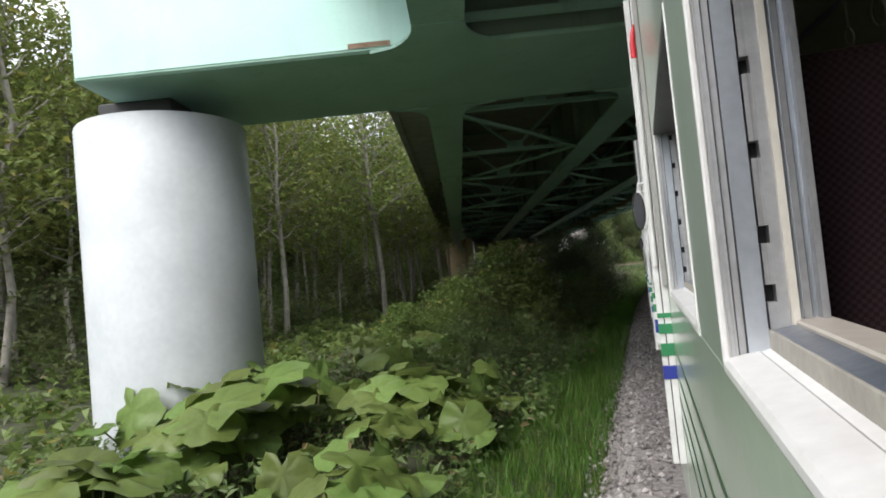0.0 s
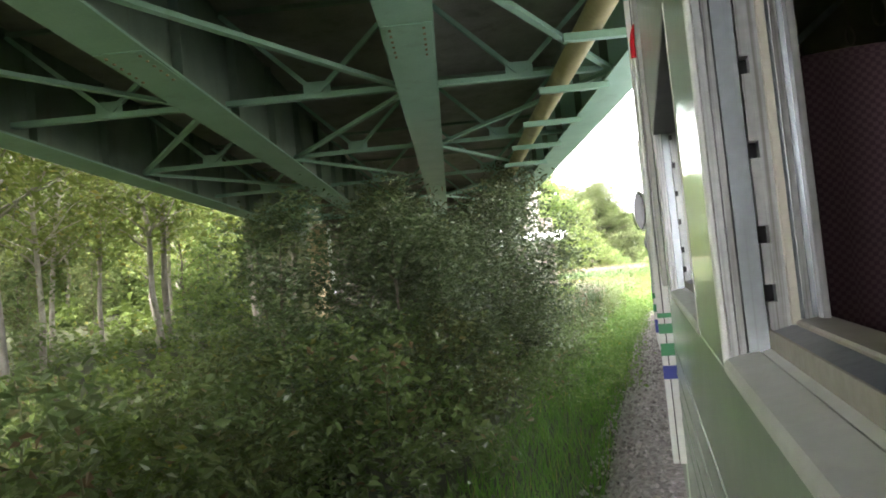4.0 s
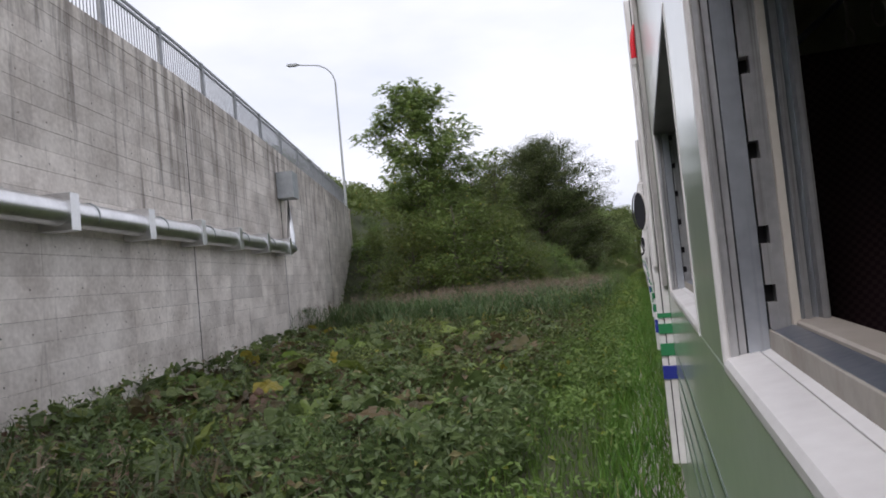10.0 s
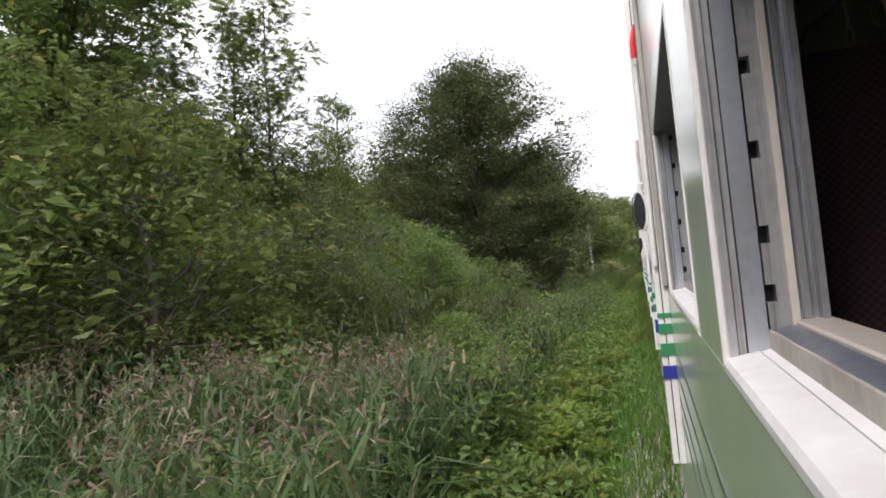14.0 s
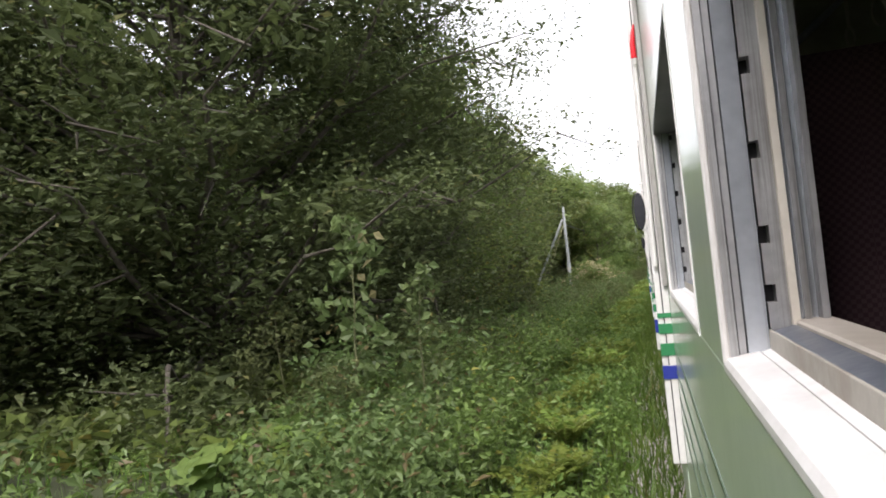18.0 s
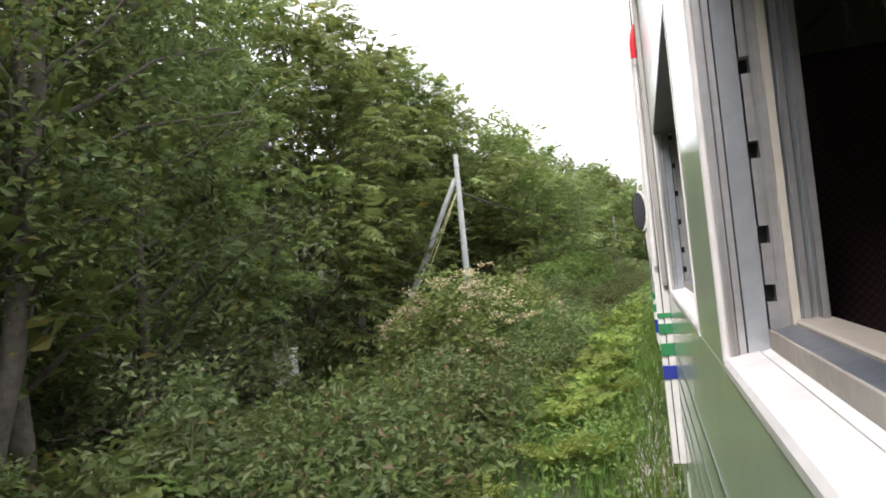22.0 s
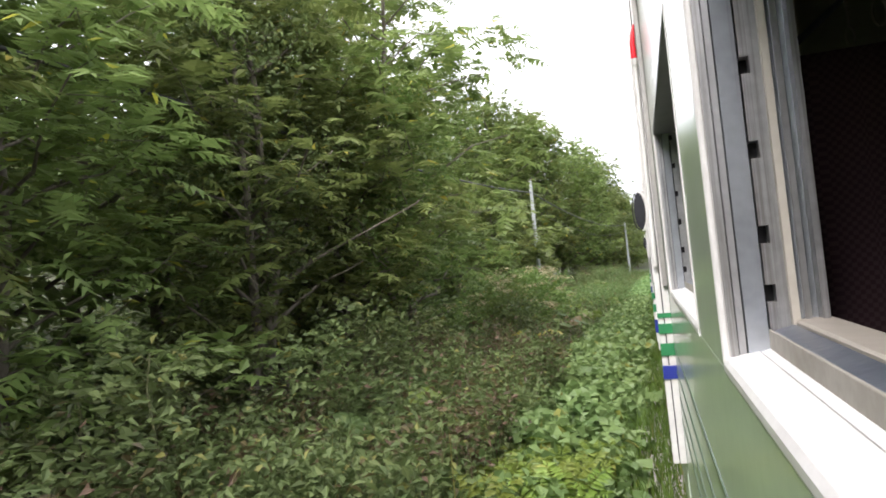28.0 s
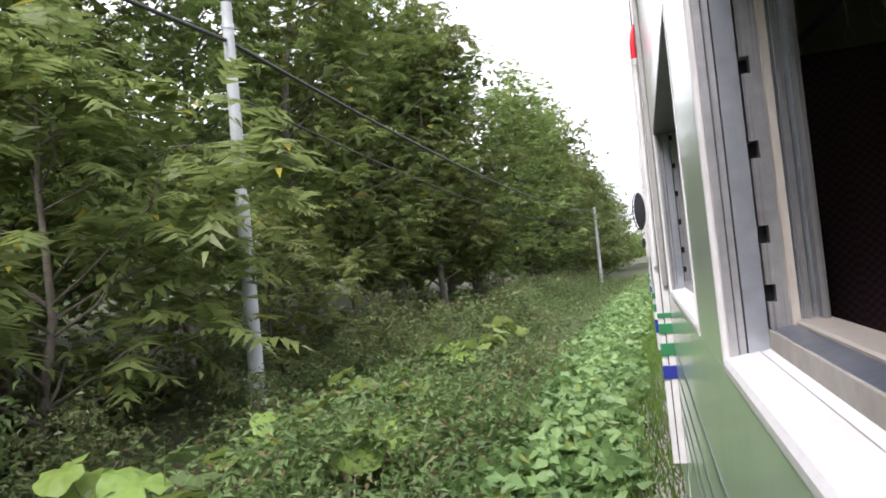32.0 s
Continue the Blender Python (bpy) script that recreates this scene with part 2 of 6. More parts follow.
M["alu_blue"] = surface("cool_polished_aluminium", (0.38, 0.405, 0.445), (0.57, 0.60, 0.65), 0.26, metal=0.6, scale=3, fine=50, bump=0.03, streak=0.5, streak_col=(0.24, 0.245, 0.26), streak_scale=(70, 70, 0.5))
M["alu_cream"] = surface("creamy_painted_bar", (0.52, 0.48, 0.415), (0.64, 0.60, 0.53), 0.45, scale=5, fine=50, bump=0.04, streak=0.55, streak_col=(0.36, 0.29, 0.22), streak_scale=(7, 7, 0.8))
M["alu_dark"] = surface("dirty_aluminium", (0.30, 0.29, 0.28), (0.42, 0.40, 0.38), 0.55, metal=0.5, scale=5, fine=50, bump=0.06, streak=0.6, streak_col=(0.2, 0.16, 0.13))
M["sill_dirt"] = surface("grimy_painted_metal", (0.27, 0.245, 0.21), (0.42, 0.39, 0.345), 0.6, scale=7, fine=50, bump=0.08, streak=0.6, streak_col=(0.24, 0.19, 0.15), streak_scale=(1, 2, 0.6))
M["sill_blue"] = surface("worn_sliding_track", (0.10, 0.115, 0.15), (0.19, 0.205, 0.24), 0.3, metal=0.5, scale=9, fine=60, bump=0.05)
M["cream"] = surface("cream_inner_sill", (0.36, 0.32, 0.27), (0.46, 0.41, 0.36), 0.45, scale=5, fine=40, bump=0.04)
M["black"] = surface("black_rubber", (0.010, 0.010, 0.010), (0.02, 0.02, 0.02), 0.6, bump=0)
M["lining"] = surface("dull_cream_lining", (0.30, 0.285, 0.20), (0.40, 0.38, 0.28), 0.6, scale=3, fine=30, bump=0.03)
# near-black puts the unlit cabin and the grooves' shade into the colour
M["cabin"] = surface("shaded_floor_and_grooves", (0.018, 0.017, 0.02), (0.03, 0.028, 0.03), 0.8, bump=0)
M["red"] = surface("red_lens", (0.62, 0.012, 0.025), (0.70, 0.02, 0.03), 0.25, bump=0)
M["shade_metal"] = surface("shaded_frame_underside", (0.10, 0.10, 0.105), (0.15, 0.15, 0.15), 0.5, metal=0.3, scale=6, bump=0.03)
M["roof"] = surface("grey_roof_paint", (0.25, 0.25, 0.25), (0.33, 0.33, 0.33), 0.6)
M["asphalt"] = surface("asphalt", (0.045, 0.045, 0.045), (0.06, 0.06, 0.06), 0.9)


def moquette():
    m, n, l, p = mat_nodes("maroon_seat_cloth")
    geo = n.new("ShaderNodeNewGeometry")
    ck = n.new("ShaderNodeTexChecker")
    ck.inputs["Scale"].default_value = 130
    ck.inputs["Color1"].default_value, ck.inputs["Color2"].default_value = (0.045, 0.019, 0.025, 1), (0.075, 0.042, 0.048, 1)
    l.new(geo.outputs["Position"], ck.inputs["Vector"])
    l.new(ck.outputs[0], p.inputs["Base Color"])
    p.inputs["Roughness"].default_value = 0.9
    return m


def window_glass():
    m, n, l, p = mat_nodes("window_glass")
    p.inputs["Base Color"].default_value = (0.9, 0.95, 0.93, 1)
    p.inputs["Roughness"].default_value = 0.02
    p.inputs["IOR"].default_value = 1.52
    p.inputs["Transmission Weight"].default_value = 1.0
    return m


M["moquette"] = moquette()
M["glass"] = window_glass()
M["mirror"] = surface("mirror_back", (0.02, 0.02, 0.025), (0.03, 0.03, 0.035), 0.15, bump=0)
M["leaf_dark"] = leafy("dull_dark_leaves", (0.054, 0.074, 0.026), (0.140, 0.170, 0.062), (0.19, 0.18, 0.06), 0.05, shine=0.62)
M["leaf_willow"] = leafy("dusky_willow_leaves", (0.040, 0.055, 0.020), (0.115, 0.140, 0.052), (0.16, 0.16, 0.06), 0.03, shine=0.6, through_part=0.36)
M["leaf_glossy"] = leafy("dark_glossy_leaves", (0.036, 0.052, 0.024), (0.100, 0.130, 0.056), (0.15, 0.16, 0.06), 0.03, shine=0.3, through_part=0.34)
M["leaf_mid"] = leafy("mid_green_leaves", (0.066, 0.100, 0.024), (0.172, 0.228, 0.064), (0.26, 0.24, 0.06), 0.04, through_part=0.48)
M["leaf_ash"] = leafy("ash_leaves", (0.098, 0.136, 0.036), (0.228, 0.280, 0.092), (0.38, 0.34, 0.06), 0.02, shine=0.4, through_part=0.5)
M["leaf_light"] = leafy("light_yellow_green_leaves", (0.09, 0.12, 0.028), (0.215, 0.255, 0.07), (0.26, 0.24, 0.06), 0.06)
M["leaf_lush"] = leafy("lush_verge_leaves", (0.076, 0.124, 0.028), (0.195, 0.258, 0.074), (0.24, 0.25, 0.05), 0.04, shine=0.4)
M["leaf_fern"] = leafy("fresh_fern_fronds", (0.12, 0.18, 0.03), (0.27, 0.335, 0.08), (0.28, 0.28, 0.07), 0.05, shine=0.45)
M["leaf_creep"] = leafy("creeping_cover_leaves", (0.095, 0.165, 0.052), (0.235, 0.325, 0.125), (0.24, 0.25, 0.06), 0.03, shine=0.4)
M["leaf_grey"] = leafy("greyish_shrub_leaves", (0.059, 0.088, 0.028), (0.147, 0.181, 0.070), (0.20, 0.17, 0.09), 0.06, shine=0.4)
M["leaf_herb"] = leafy("mixed_herb_leaves", (0.058, 0.095, 0.030), (0.155, 0.205, 0.070), (0.16, 0.12, 0.06), 0.12)
M["leaf_dry"] = leafy("withering_leaves", (0.055, 0.042, 0.022), (0.12, 0.10, 0.045), (0.17, 0.11, 0.08), 0.2)
M["leaf_big"] = leafy("broad_yellowing_leaves", (0.11, 0.17, 0.035), (0.20, 0.26, 0.06), (0.34, 0.31, 0.05), 0.2, shine=0.4, each=0.35)
M["blade_grass"] = leafy("fresh_grass", (0.055, 0.125, 0.018), (0.140, 0.230, 0.040), (0.22, 0.21, 0.07), 0.06)
M["blade_reed"] = leafy("reed_blades", (0.044, 0.078, 0.026), (0.105, 0.148, 0.058), (0.21, 0.18, 0.10), 0.12)
M["plume"] = leafy("pinkish_reed_plumes", (0.12, 0.085, 0.065), (0.24, 0.175, 0.14), (0.28, 0.22, 0.18), 0.2)
M["blossom"] = leafy("cream_blossom", (0.36, 0.29, 0.16), (0.58, 0.51, 0.35), (0.40, 0.25, 0.15), 0.25)


# ---------------------------------------------------------------- makers
def mesh_from(name, V, F):
    V, F = np.asarray(V, dtype=np.float32), np.asarray(F, dtype=np.int32)
    me = bpy.data.meshes.new(name)
    me.vertices.add(len(V))
    me.vertices.foreach_set("co", V.ravel())
    me.loops.add(F.size)
    me.loops.foreach_set("vertex_index", F.ravel())
    me.polygons.add(len(F))
    me.polygons.foreach_set("loop_start", np.arange(0, F.size, F.shape[1], dtype=np.int32))
    me.update(calc_edges=True)
    return me


def thing(name, label, category, group="", kind="", m=None):
    ob = new(name)
    ob.empty_display_size = 0.2
    if m is not None:
        ob.matrix_world = m
    return tagged(ob, label, category, group, kind)


def part(name, shape, material, parent=None, label="", smooth=False):
    """One mesh object under a thing or a part; shape is a bmesh, a mesh or (vertices, faces)."""
    if isinstance(shape, bmesh.types.BMesh):
        me = bpy.data.meshes.new(name)
        shape.to_mesh(me)
        shape.free()
    elif isinstance(shape, tuple):
        me = mesh_from(name, *shape)
    else:
        me = shape
    if material is not None and not me.materials:
        me.materials.append(material)
    if smooth:
        me.shade_smooth()
    elif isinstance(shape, tuple):
        me.shade_flat()
    ob = new(name, me)
    ob.parent = parent
    if label:
        ob["label"] = label
    return ob


def box(x0, x1, y0, y1, z0, z1, bevel=0.0, seg=1):
    bm = bmesh.new()
    bmesh.ops.create_cube(bm, size=1, matrix=Matrix.Translation(((x0 + x1) / 2, (y0 + y1) / 2, (z0 + z1) / 2)) @ Matrix.Diagonal((abs(x1 - x0), abs(y1 - y0), abs(z1 - z0), 1)))
    if bevel:
        bmesh.ops.bevel(bm, geom=list(bm.edges), offset=bevel, segments=seg, affect="EDGES")
    return bm


def prism(profile, y0, y1):
    """A closed outline in x and z, drawn out along y."""
    bm = bmesh.new()
    a = [bm.verts.new((x, y0, z)) for x, z in profile]
    b = [bm.verts.new((x, y1, z)) for x, z in profile]
    bm.faces.new(a)
    bm.faces.new(b[::-1])
    k = len(a)
    for i in range(k):
        bm.faces.new((a[i], b[i], b[(i + 1) % k], a[(i + 1) % k]))
    bmesh.ops.recalc_face_normals(bm, faces=list(bm.faces))
    return bm


def tube(points, radii, sides=7):
    """A tapered round bar through the points, as vertices and triangles."""
    P = np.array([tuple(p) for p in points], float)
    k = len(P)
    r = np.broadcast_to(np.asarray(radii, float), (k,))
    T = np.gradient(P, axis=0)
    T /= np.linalg.norm(T, axis=1)[:, None] + 1e-9
    ref = np.array([0, 0, 1.0]) if abs(T[0][2]) < 0.9 else np.array([1.0, 0, 0])
    A = np.cross(T, ref)
    A /= np.linalg.norm(A, axis=1)[:, None] + 1e-9
    B = np.cross(T, A)
    ang = np.arange(sides) * 2 * math.pi / sides
    V = P[:, None] + r[:, None, None] * (np.cos(ang)[None, :, None] * A[:, None] + np.sin(ang)[None, :, None] * B[:, None])
    V = V.reshape(-1, 3)
    e = k * sides
    V = np.concatenate([V, V[:sides], V[-sides:], P[:1], P[-1:]])
    F = []
    for i in range(k - 1):
        for j in range(sides):
            a, b = i * sides + j, i * sides + (j + 1) % sides
            F += [(a, b, b + sides), (a, b + sides, a + sides)]
    for j in range(sides):
        i = (j + 1) % sides
        F += [(e + 2 * sides, e + i, e + j), (e + 2 * sides + 1, e + sides + j, e + sides + i)]
    return V, np.array(F)


def join(pieces):
    V, F, o = [], [], 0
    for v, f in pieces:
        V.append(v)
        F.append(np.asarray(f) + o)
        o += len(v)
    return np.concatenate(V), np.concatenate(F)


def unit(a):
    return a / (np.linalg.norm(a, axis=-1, keepdims=True) + 1e-9)


def leaves(C, D, N, size, wide=0.5, fold=0.10, plain=False):
    """Folded pointed leaves: middle points C, directions D, faces towards N."""
    D = unit(D)
    S = unit(np.cross(N, D))
    N = np.cross(D, S)
    s = np.asarray(size, float).reshape(-1, 1)
    base, tip = C - D * s * 0.5, C + D * s * 0.5 - N * s * 0.10
    left, right = C - D * s * 0.08 + S * s * wide * 0.5 + N * s * fold, C - D * s * 0.08 - S * s * wide * 0.5 + N * s * fold
    if plain:
        V = np.stack([base + S * s * wide * 0.5, tip, base - S * s * wide * 0.5], 1).reshape(-1, 3)
        return V, np.arange(len(C) * 3).reshape(-1, 3)
    V = np.stack([base, right, tip, left], 1).reshape(-1, 3)
    i = np.arange(len(C))[:, None] * 4
    F = np.concatenate([i + [0, 1, 2], i + [0, 2, 3]], 1).reshape(-1, 3)
    return V, F


def scatter(C, size, rng, up=0.8, droop=0.15, wide=0.5, plain=False):
    n = len(C)
    az, el = rng.uniform(0, 2 * math.pi, n), rng.normal(-droop, 0.4, n)
    D = np.stack([np.cos(az) * np.cos(el), np.sin(az) * np.cos(el), np.sin(el)], 1)
    N = unit(rng.normal(0, 0.6, (n, 3)) + [0, 0, up])
    return leaves(C, D, N, size * rng.uniform(0.6, 1.25, n), wide, plain=plain)


def fronds(B, D, L, rng, pairs=5, wide=0.36, leaf=0.34, sag=0.38):
    """Feathered leaves: stalks from B along D, length L, leaflets in pairs and one at the tip, hanging over."""
    plain = pairs < 9
    n = len(B)
    D = unit(D)
    side = unit(np.cross(D, [0, 0, 1.0]))
    out = []
    for k in range(pairs + 1):
        u = (k + 1.2) / (pairs + 1.2)
        p = B + D * (L * u)[:, None] - np.array([0, 0, 1.0]) * (L * sag * u * u)[:, None]
        d = D - np.array([0, 0, 1.0]) * 0.7 * u
        sz = L * leaf * (0.75 + 0.5 * math.sin(math.pi * min(1, u)))
        nrm = np.cross(side, d) * -1
        nrm[nrm[:, 2] < 0] *= -1
        if k == pairs:
            out.append(leaves(p + d * (sz * 0.4)[:, None], d, nrm, sz, wide, plain=plain))
            continue
        for g in (-1, 1):
            dd = unit(side * g + d * 0.55 + rng.normal(0, 0.12, (n, 3)) - [0, 0, 0.18])
            out.append(leaves(p + dd * (sz * 0.5)[:, None], dd, nrm + rng.normal(0, 0.15, (n, 3)), sz, wide, plain=plain))
    return join(out)
# ---------------------------------------------------------------- ground
WALL_O, WALL_D, WALL_N = Vector((-9.47, 88.39, 0)), Vector((-0.2233, 0.9748, 0)), Vector((0.9748, 0.2233, 0))
B0 = WALL_O.dot(WALL_D)


def yard(a, b, z=0.0):
    """A place by its distance in front of the retaining wall's face and along it."""
    p = WALL_O + WALL_N * a + WALL_D * (b - B0)
    return Vector((p.x, p.y, z))


YARD = Matrix(((WALL_N.x, WALL_D.x, 0, yard(0, 0).x), (WALL_N.y, WALL_D.y, 0, yard(0, 0).y), (0, 0, 1, 0), (0, 0, 0, 1)))


def smooth(x, lo, hi):
    t = np.clip((np.asarray(x, float) - lo) / (hi - lo), 0, 1)
    return t * t * (3 - 2 * t)


def sl_of(X, Y):
    """Along and across the line, for world places."""
    X, Y = np.asarray(X, float), np.asarray(Y, float)
    s = Y.copy()
    for _ in range(6):
        h = np.interp(s, S_AXIS, HEAD)
        s = np.clip(s + (X - np.interp(s, S_AXIS, PX)) * -np.sin(h) + (Y - np.interp(s, S_AXIS, PY)) * np.cos(h), -99, 478)
    h = np.interp(s, S_AXIS, HEAD)
    lat = (X - np.interp(s, S_AXIS, PX)) * np.cos(h) + (Y - np.interp(s, S_AXIS, PY)) * np.sin(h)
    return s, lat


def height(X, Y):
    X, Y = np.asarray(X, float), np.asarray(Y, float)
    s, lat = sl_of(X, Y)
    z = -0.28 + 0.2 * smooth(s, 58, 70)
    # hollow below the old pole
    z = z - 1.5 * smooth(-lat, 5.0, 10.0) * (1 - smooth(-lat, 14, 20)) * smooth(s, 180, 188) * (1 - smooth(s, 198, 206))
    # grassy bank
    z = z + 5.7 * smooth(-lat, 3.6, 12.8) * smooth(s, 118, 129) * (1 - smooth(s, 141, 153))
    # forest floor rising away from the line
    far = 1 - smooth(s, 60, 85) * (1 - smooth(s, 128, 160))
    z = z + far * 3.0 * smooth(-lat, 12, 40) + (20 + 27 * smooth(s, 80, 120) * (1 - 0.6 * smooth(s, 180, 290))) * smooth(-lat, 42, 125) + 20 * smooth(lat, 40, 200)
    z = z + 26 * smooth(s, 400, 478) * smooth(np.abs(lat + 10), 10, 60)
    # road fill behind the retaining wall
    a = (X - WALL_O.x) * WALL_N.x + (Y - WALL_O.y) * WALL_N.y
    b = X * WALL_D.x + Y * WALL_D.y
    fill = 9.7 * smooth(-a, 0.9, 4.5) * smooth(b, 75.5, 78.5) * (1 - smooth(b, 150, 200)) * (1 - smooth(-a, 17, 27) * (1 - smooth(b, 95, 120) * 0.5))
    fill = fill * (1 - smooth(b, 127, 131) * (1 - smooth(-a, 3, 16)))
    z = np.where(fill > 0.02, np.maximum(z, fill), z)
    bumps = 0.10 * np.sin(X * 0.9 + 1.3 * np.sin(Y * 0.4)) * np.sin(Y * 0.7 + X * 0.2)
    return z + bumps * smooth(-lat, 2.5, 6)


def graded(points):
    out = []
    for (a, b, step) in points:
        out += list(np.arange(a, b, step))
    return np.array(out + [points[-1][1]])


gx = graded(((-3000, -400, 325), (-400, -100, 25), (-100, -40, 6), (-40, -14, 2.0), (-14, 26, 0.8), (26, 60, 3), (60, 400, 34), (400, 3000, 325)))
gy = graded(((-3000, -300, 300), (-300, -20, 20), (-20, 340, 2.0), (340, 480, 6), (480, 900, 42), (900, 4000, 310)))
GX, GY = np.meshgrid(gx, gy)
GZ = height(GX.ravel(), GY.ravel())
nx, ny = len(gx), len(gy)
cell = (np.arange(ny - 1)[:, None] * nx + np.arange(nx - 1)[None, :]).ravel()[:, None]
ground = part("ground", (np.stack([GX.ravel(), GY.ravel(), GZ], 1), np.concatenate([cell + [0, 1, nx + 1], cell + [0, nx + 1, nx]], 1).reshape(-1, 3)), M["soil"], smooth=True)
tagged(ground, "dark soil and leaf litter beside the line", "ground", kind="structure")


def ground_z(p):
    return float(height(np.array([p.x]), np.array([p.y]))[0])


def strip(lat0, lat1, z0, z1, s0, s1, step=4.0):
    """A bar that follows the line."""
    ss = np.arange(s0, s1 + 0.1, step)
    V = []
    for s in ss:
        for lat, z in ((lat0, z0), (lat1, z0), (lat1, z1), (lat0, z1)):
            V.append(tuple(at(s, lat, z)))
    F = []
    for i in range(len(ss) - 1):
        for j in range(4):
            a, b = i * 4 + j, i * 4 + (j + 1) % 4
            F += [(a, b, b + 4), (a, b + 4, a + 4)]
    e = 4 * (len(ss) - 1)
    F += [(0, 2, 1), (0, 3, 2), (e, e + 1, e + 2), (e, e + 2, e + 3)]
    return np.array(V), np.array(F)


def ballast_bed():
    ss = np.arange(-40, 420, 2.0)
    prof = ((-0.75, -0.30), (-0.35, 0.012), (3.45, 0.012), (3.9, -0.30))
    V = [tuple(at(s, l, z)) for s in ss for l, z in prof]
    F = []
    for i in range(len(ss) - 1):
        for j in range(3):
            a = i * 4 + j
            F += [(a, a + 1, a + 5), (a, a + 5, a + 4)]
    return np.array(V), np.array(F)


tagged(part("ballast_bed", ballast_bed(), M["stone"]), "grey-brown crushed stone bed under the rails", "ballast", kind="structure")
for lat in (1.0, 2.07):
    tagged(part("rail", strip(lat - 0.035, lat + 0.035, 0.0, 0.15, -40, 400), M["rail_steel"]), "rusty steel rail under the train", "rail", kind="structure")


def ballast_stones(s0, s1, n, lat0, lat1, seed):
    rng = np.random.default_rng(seed)
    s, lat = rng.uniform(s0, s1, n), rng.uniform(lat0, lat1, n)
    P = np.array([tuple(at(a, b)) for a, b in zip(s, lat)])
    P[:, 2] = np.interp(lat, [-1.05, -0.75, -0.35], [-0.265, -0.25, 0.02]) + rng.uniform(-0.01, 0.02, n)
    base = np.array([(1, 0, 0), (-1, 0, 0), (0, 1, 0), (0, -1, 0), (0, 0, 0.7), (0, 0, -0.7)], float)
    tri = np.array([(0, 2, 4), (2, 1, 4), (1, 3, 4), (3, 0, 4), (2, 0, 5), (1, 2, 5), (3, 1, 5), (0, 3, 5)])
    V = base[None] * rng.uniform(0.55, 1.2, (n, 6, 1)) * rng.uniform(0.026, 0.052, (n, 1, 1))
    az = rng.uniform(0, 6.28, n)
    c, q = np.cos(az)[:, None], np.sin(az)[:, None]
    V = np.stack([V[..., 0] * c - V[..., 1] * q, V[..., 0] * q + V[..., 1] * c, V[..., 2] + V[..., 0] * rng.normal(0, 0.4, (n, 1))], -1) + P[:, None]
    return V.reshape(-1, 3), (np.arange(n)[:, None, None] * 6 + tri[None]).reshape(-1, 3)


tagged(part("ballast_stones", ballast_stones(-2, 62, 9500, -1.0, 0.1, 5), M["stone"]), "loose crushed ballast stones at the bed's edge", "gravel", kind="stuff")
tagged(part("ballast_stones", ballast_stones(62, 300, 2500, -0.85, 0.1, 6), M["stone"]), "scattered ballast stones between grass", "gravel", kind="stuff")

# ---------------------------------------------------------------- train
Z = EYE
FRONT = 3.34
WINDOWS = ((1.5, 3.0), (-0.48, 1.02), (-2.48, -0.98), (-4.48, -2.98))
LOW, HIGH = Z - 0.165, Z + 0.545
OPEN_ONES = (1, 3)
INNER = 0.252


def slab(x0, x1, y0, y1, z0, z1):
    """A plain block as vertices and triangles, to be joined with others."""
    V = np.array([(x, y, z) for x in (x0, x1) for y in (y0, y1) for z in (z0, z1)])
    return V, np.array([(0, 1, 3), (0, 3, 2), (4, 6, 7), (4, 7, 5), (0, 4, 5), (0, 5, 1), (2, 3, 7), (2, 7, 6), (1, 5, 7), (1, 7, 3), (0, 2, 6), (0, 6, 4)])


def jamb(car_window, y):
    """The stepped aluminium jamb at the fore side of an opening, with its row of catch slots."""
    bars = (("alu", 0.1078, 0.1185, -0.002), ("cabin", 0.1185, 0.1208, 0.018), ("alu", 0.1208, 0.1305, 0.006), ("cabin", 0.1305, 0.1325, 0.018), ("alu_blue", 0.1325, 0.1615, 0.0), ("cabin", 0.1615, 0.1652, 0.016),
            ("alu", 0.1785, 0.1935, 0.006), ("alu_cream", 0.194, 0.2045, -0.004), ("alu_blue", 0.2045, 0.2125, 0.010), ("alu", 0.2125, 0.2215, 0.006), ("alu_blue", 0.2215, 0.2335, 0.024), ("alu", 0.2335, 0.243, -0.002))
    sets = {}
    for tone, x0, x1, back in bars:
        sets.setdefault(tone, []).append(slab(x0, x1, y + back, y + 0.06, LOW, HIGH))
    cuts = [Z + v for v in (-0.070, 0.017, 0.143, 0.270, 0.397, 0.524)]
    z = LOW
    for c in cuts + [HIGH + 0.013]:
        sets["alu"].append(slab(0.1655, 0.1785, y + 0.007, y + 0.06, z, c - 0.013))
        z = c + 0.013
    # slot backs in the same near-black, as painted shade behind the slots
    sets["cabin"].append(slab(0.1655, 0.1785, y + 0.030, y + 0.058, LOW, HIGH))
    part("jamb", join(sets["alu"]), M["alu"], car_window, "stepped jamb with square catch slots")
    part("guide_strip", join(sets["alu_blue"]), M["alu_blue"], car_window, "cool bright guide strip")
    part("stop_bar", join(sets["alu_cream"]), M["alu_cream"], car_window, "cream stop bar with grime")
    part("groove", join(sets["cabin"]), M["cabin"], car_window)


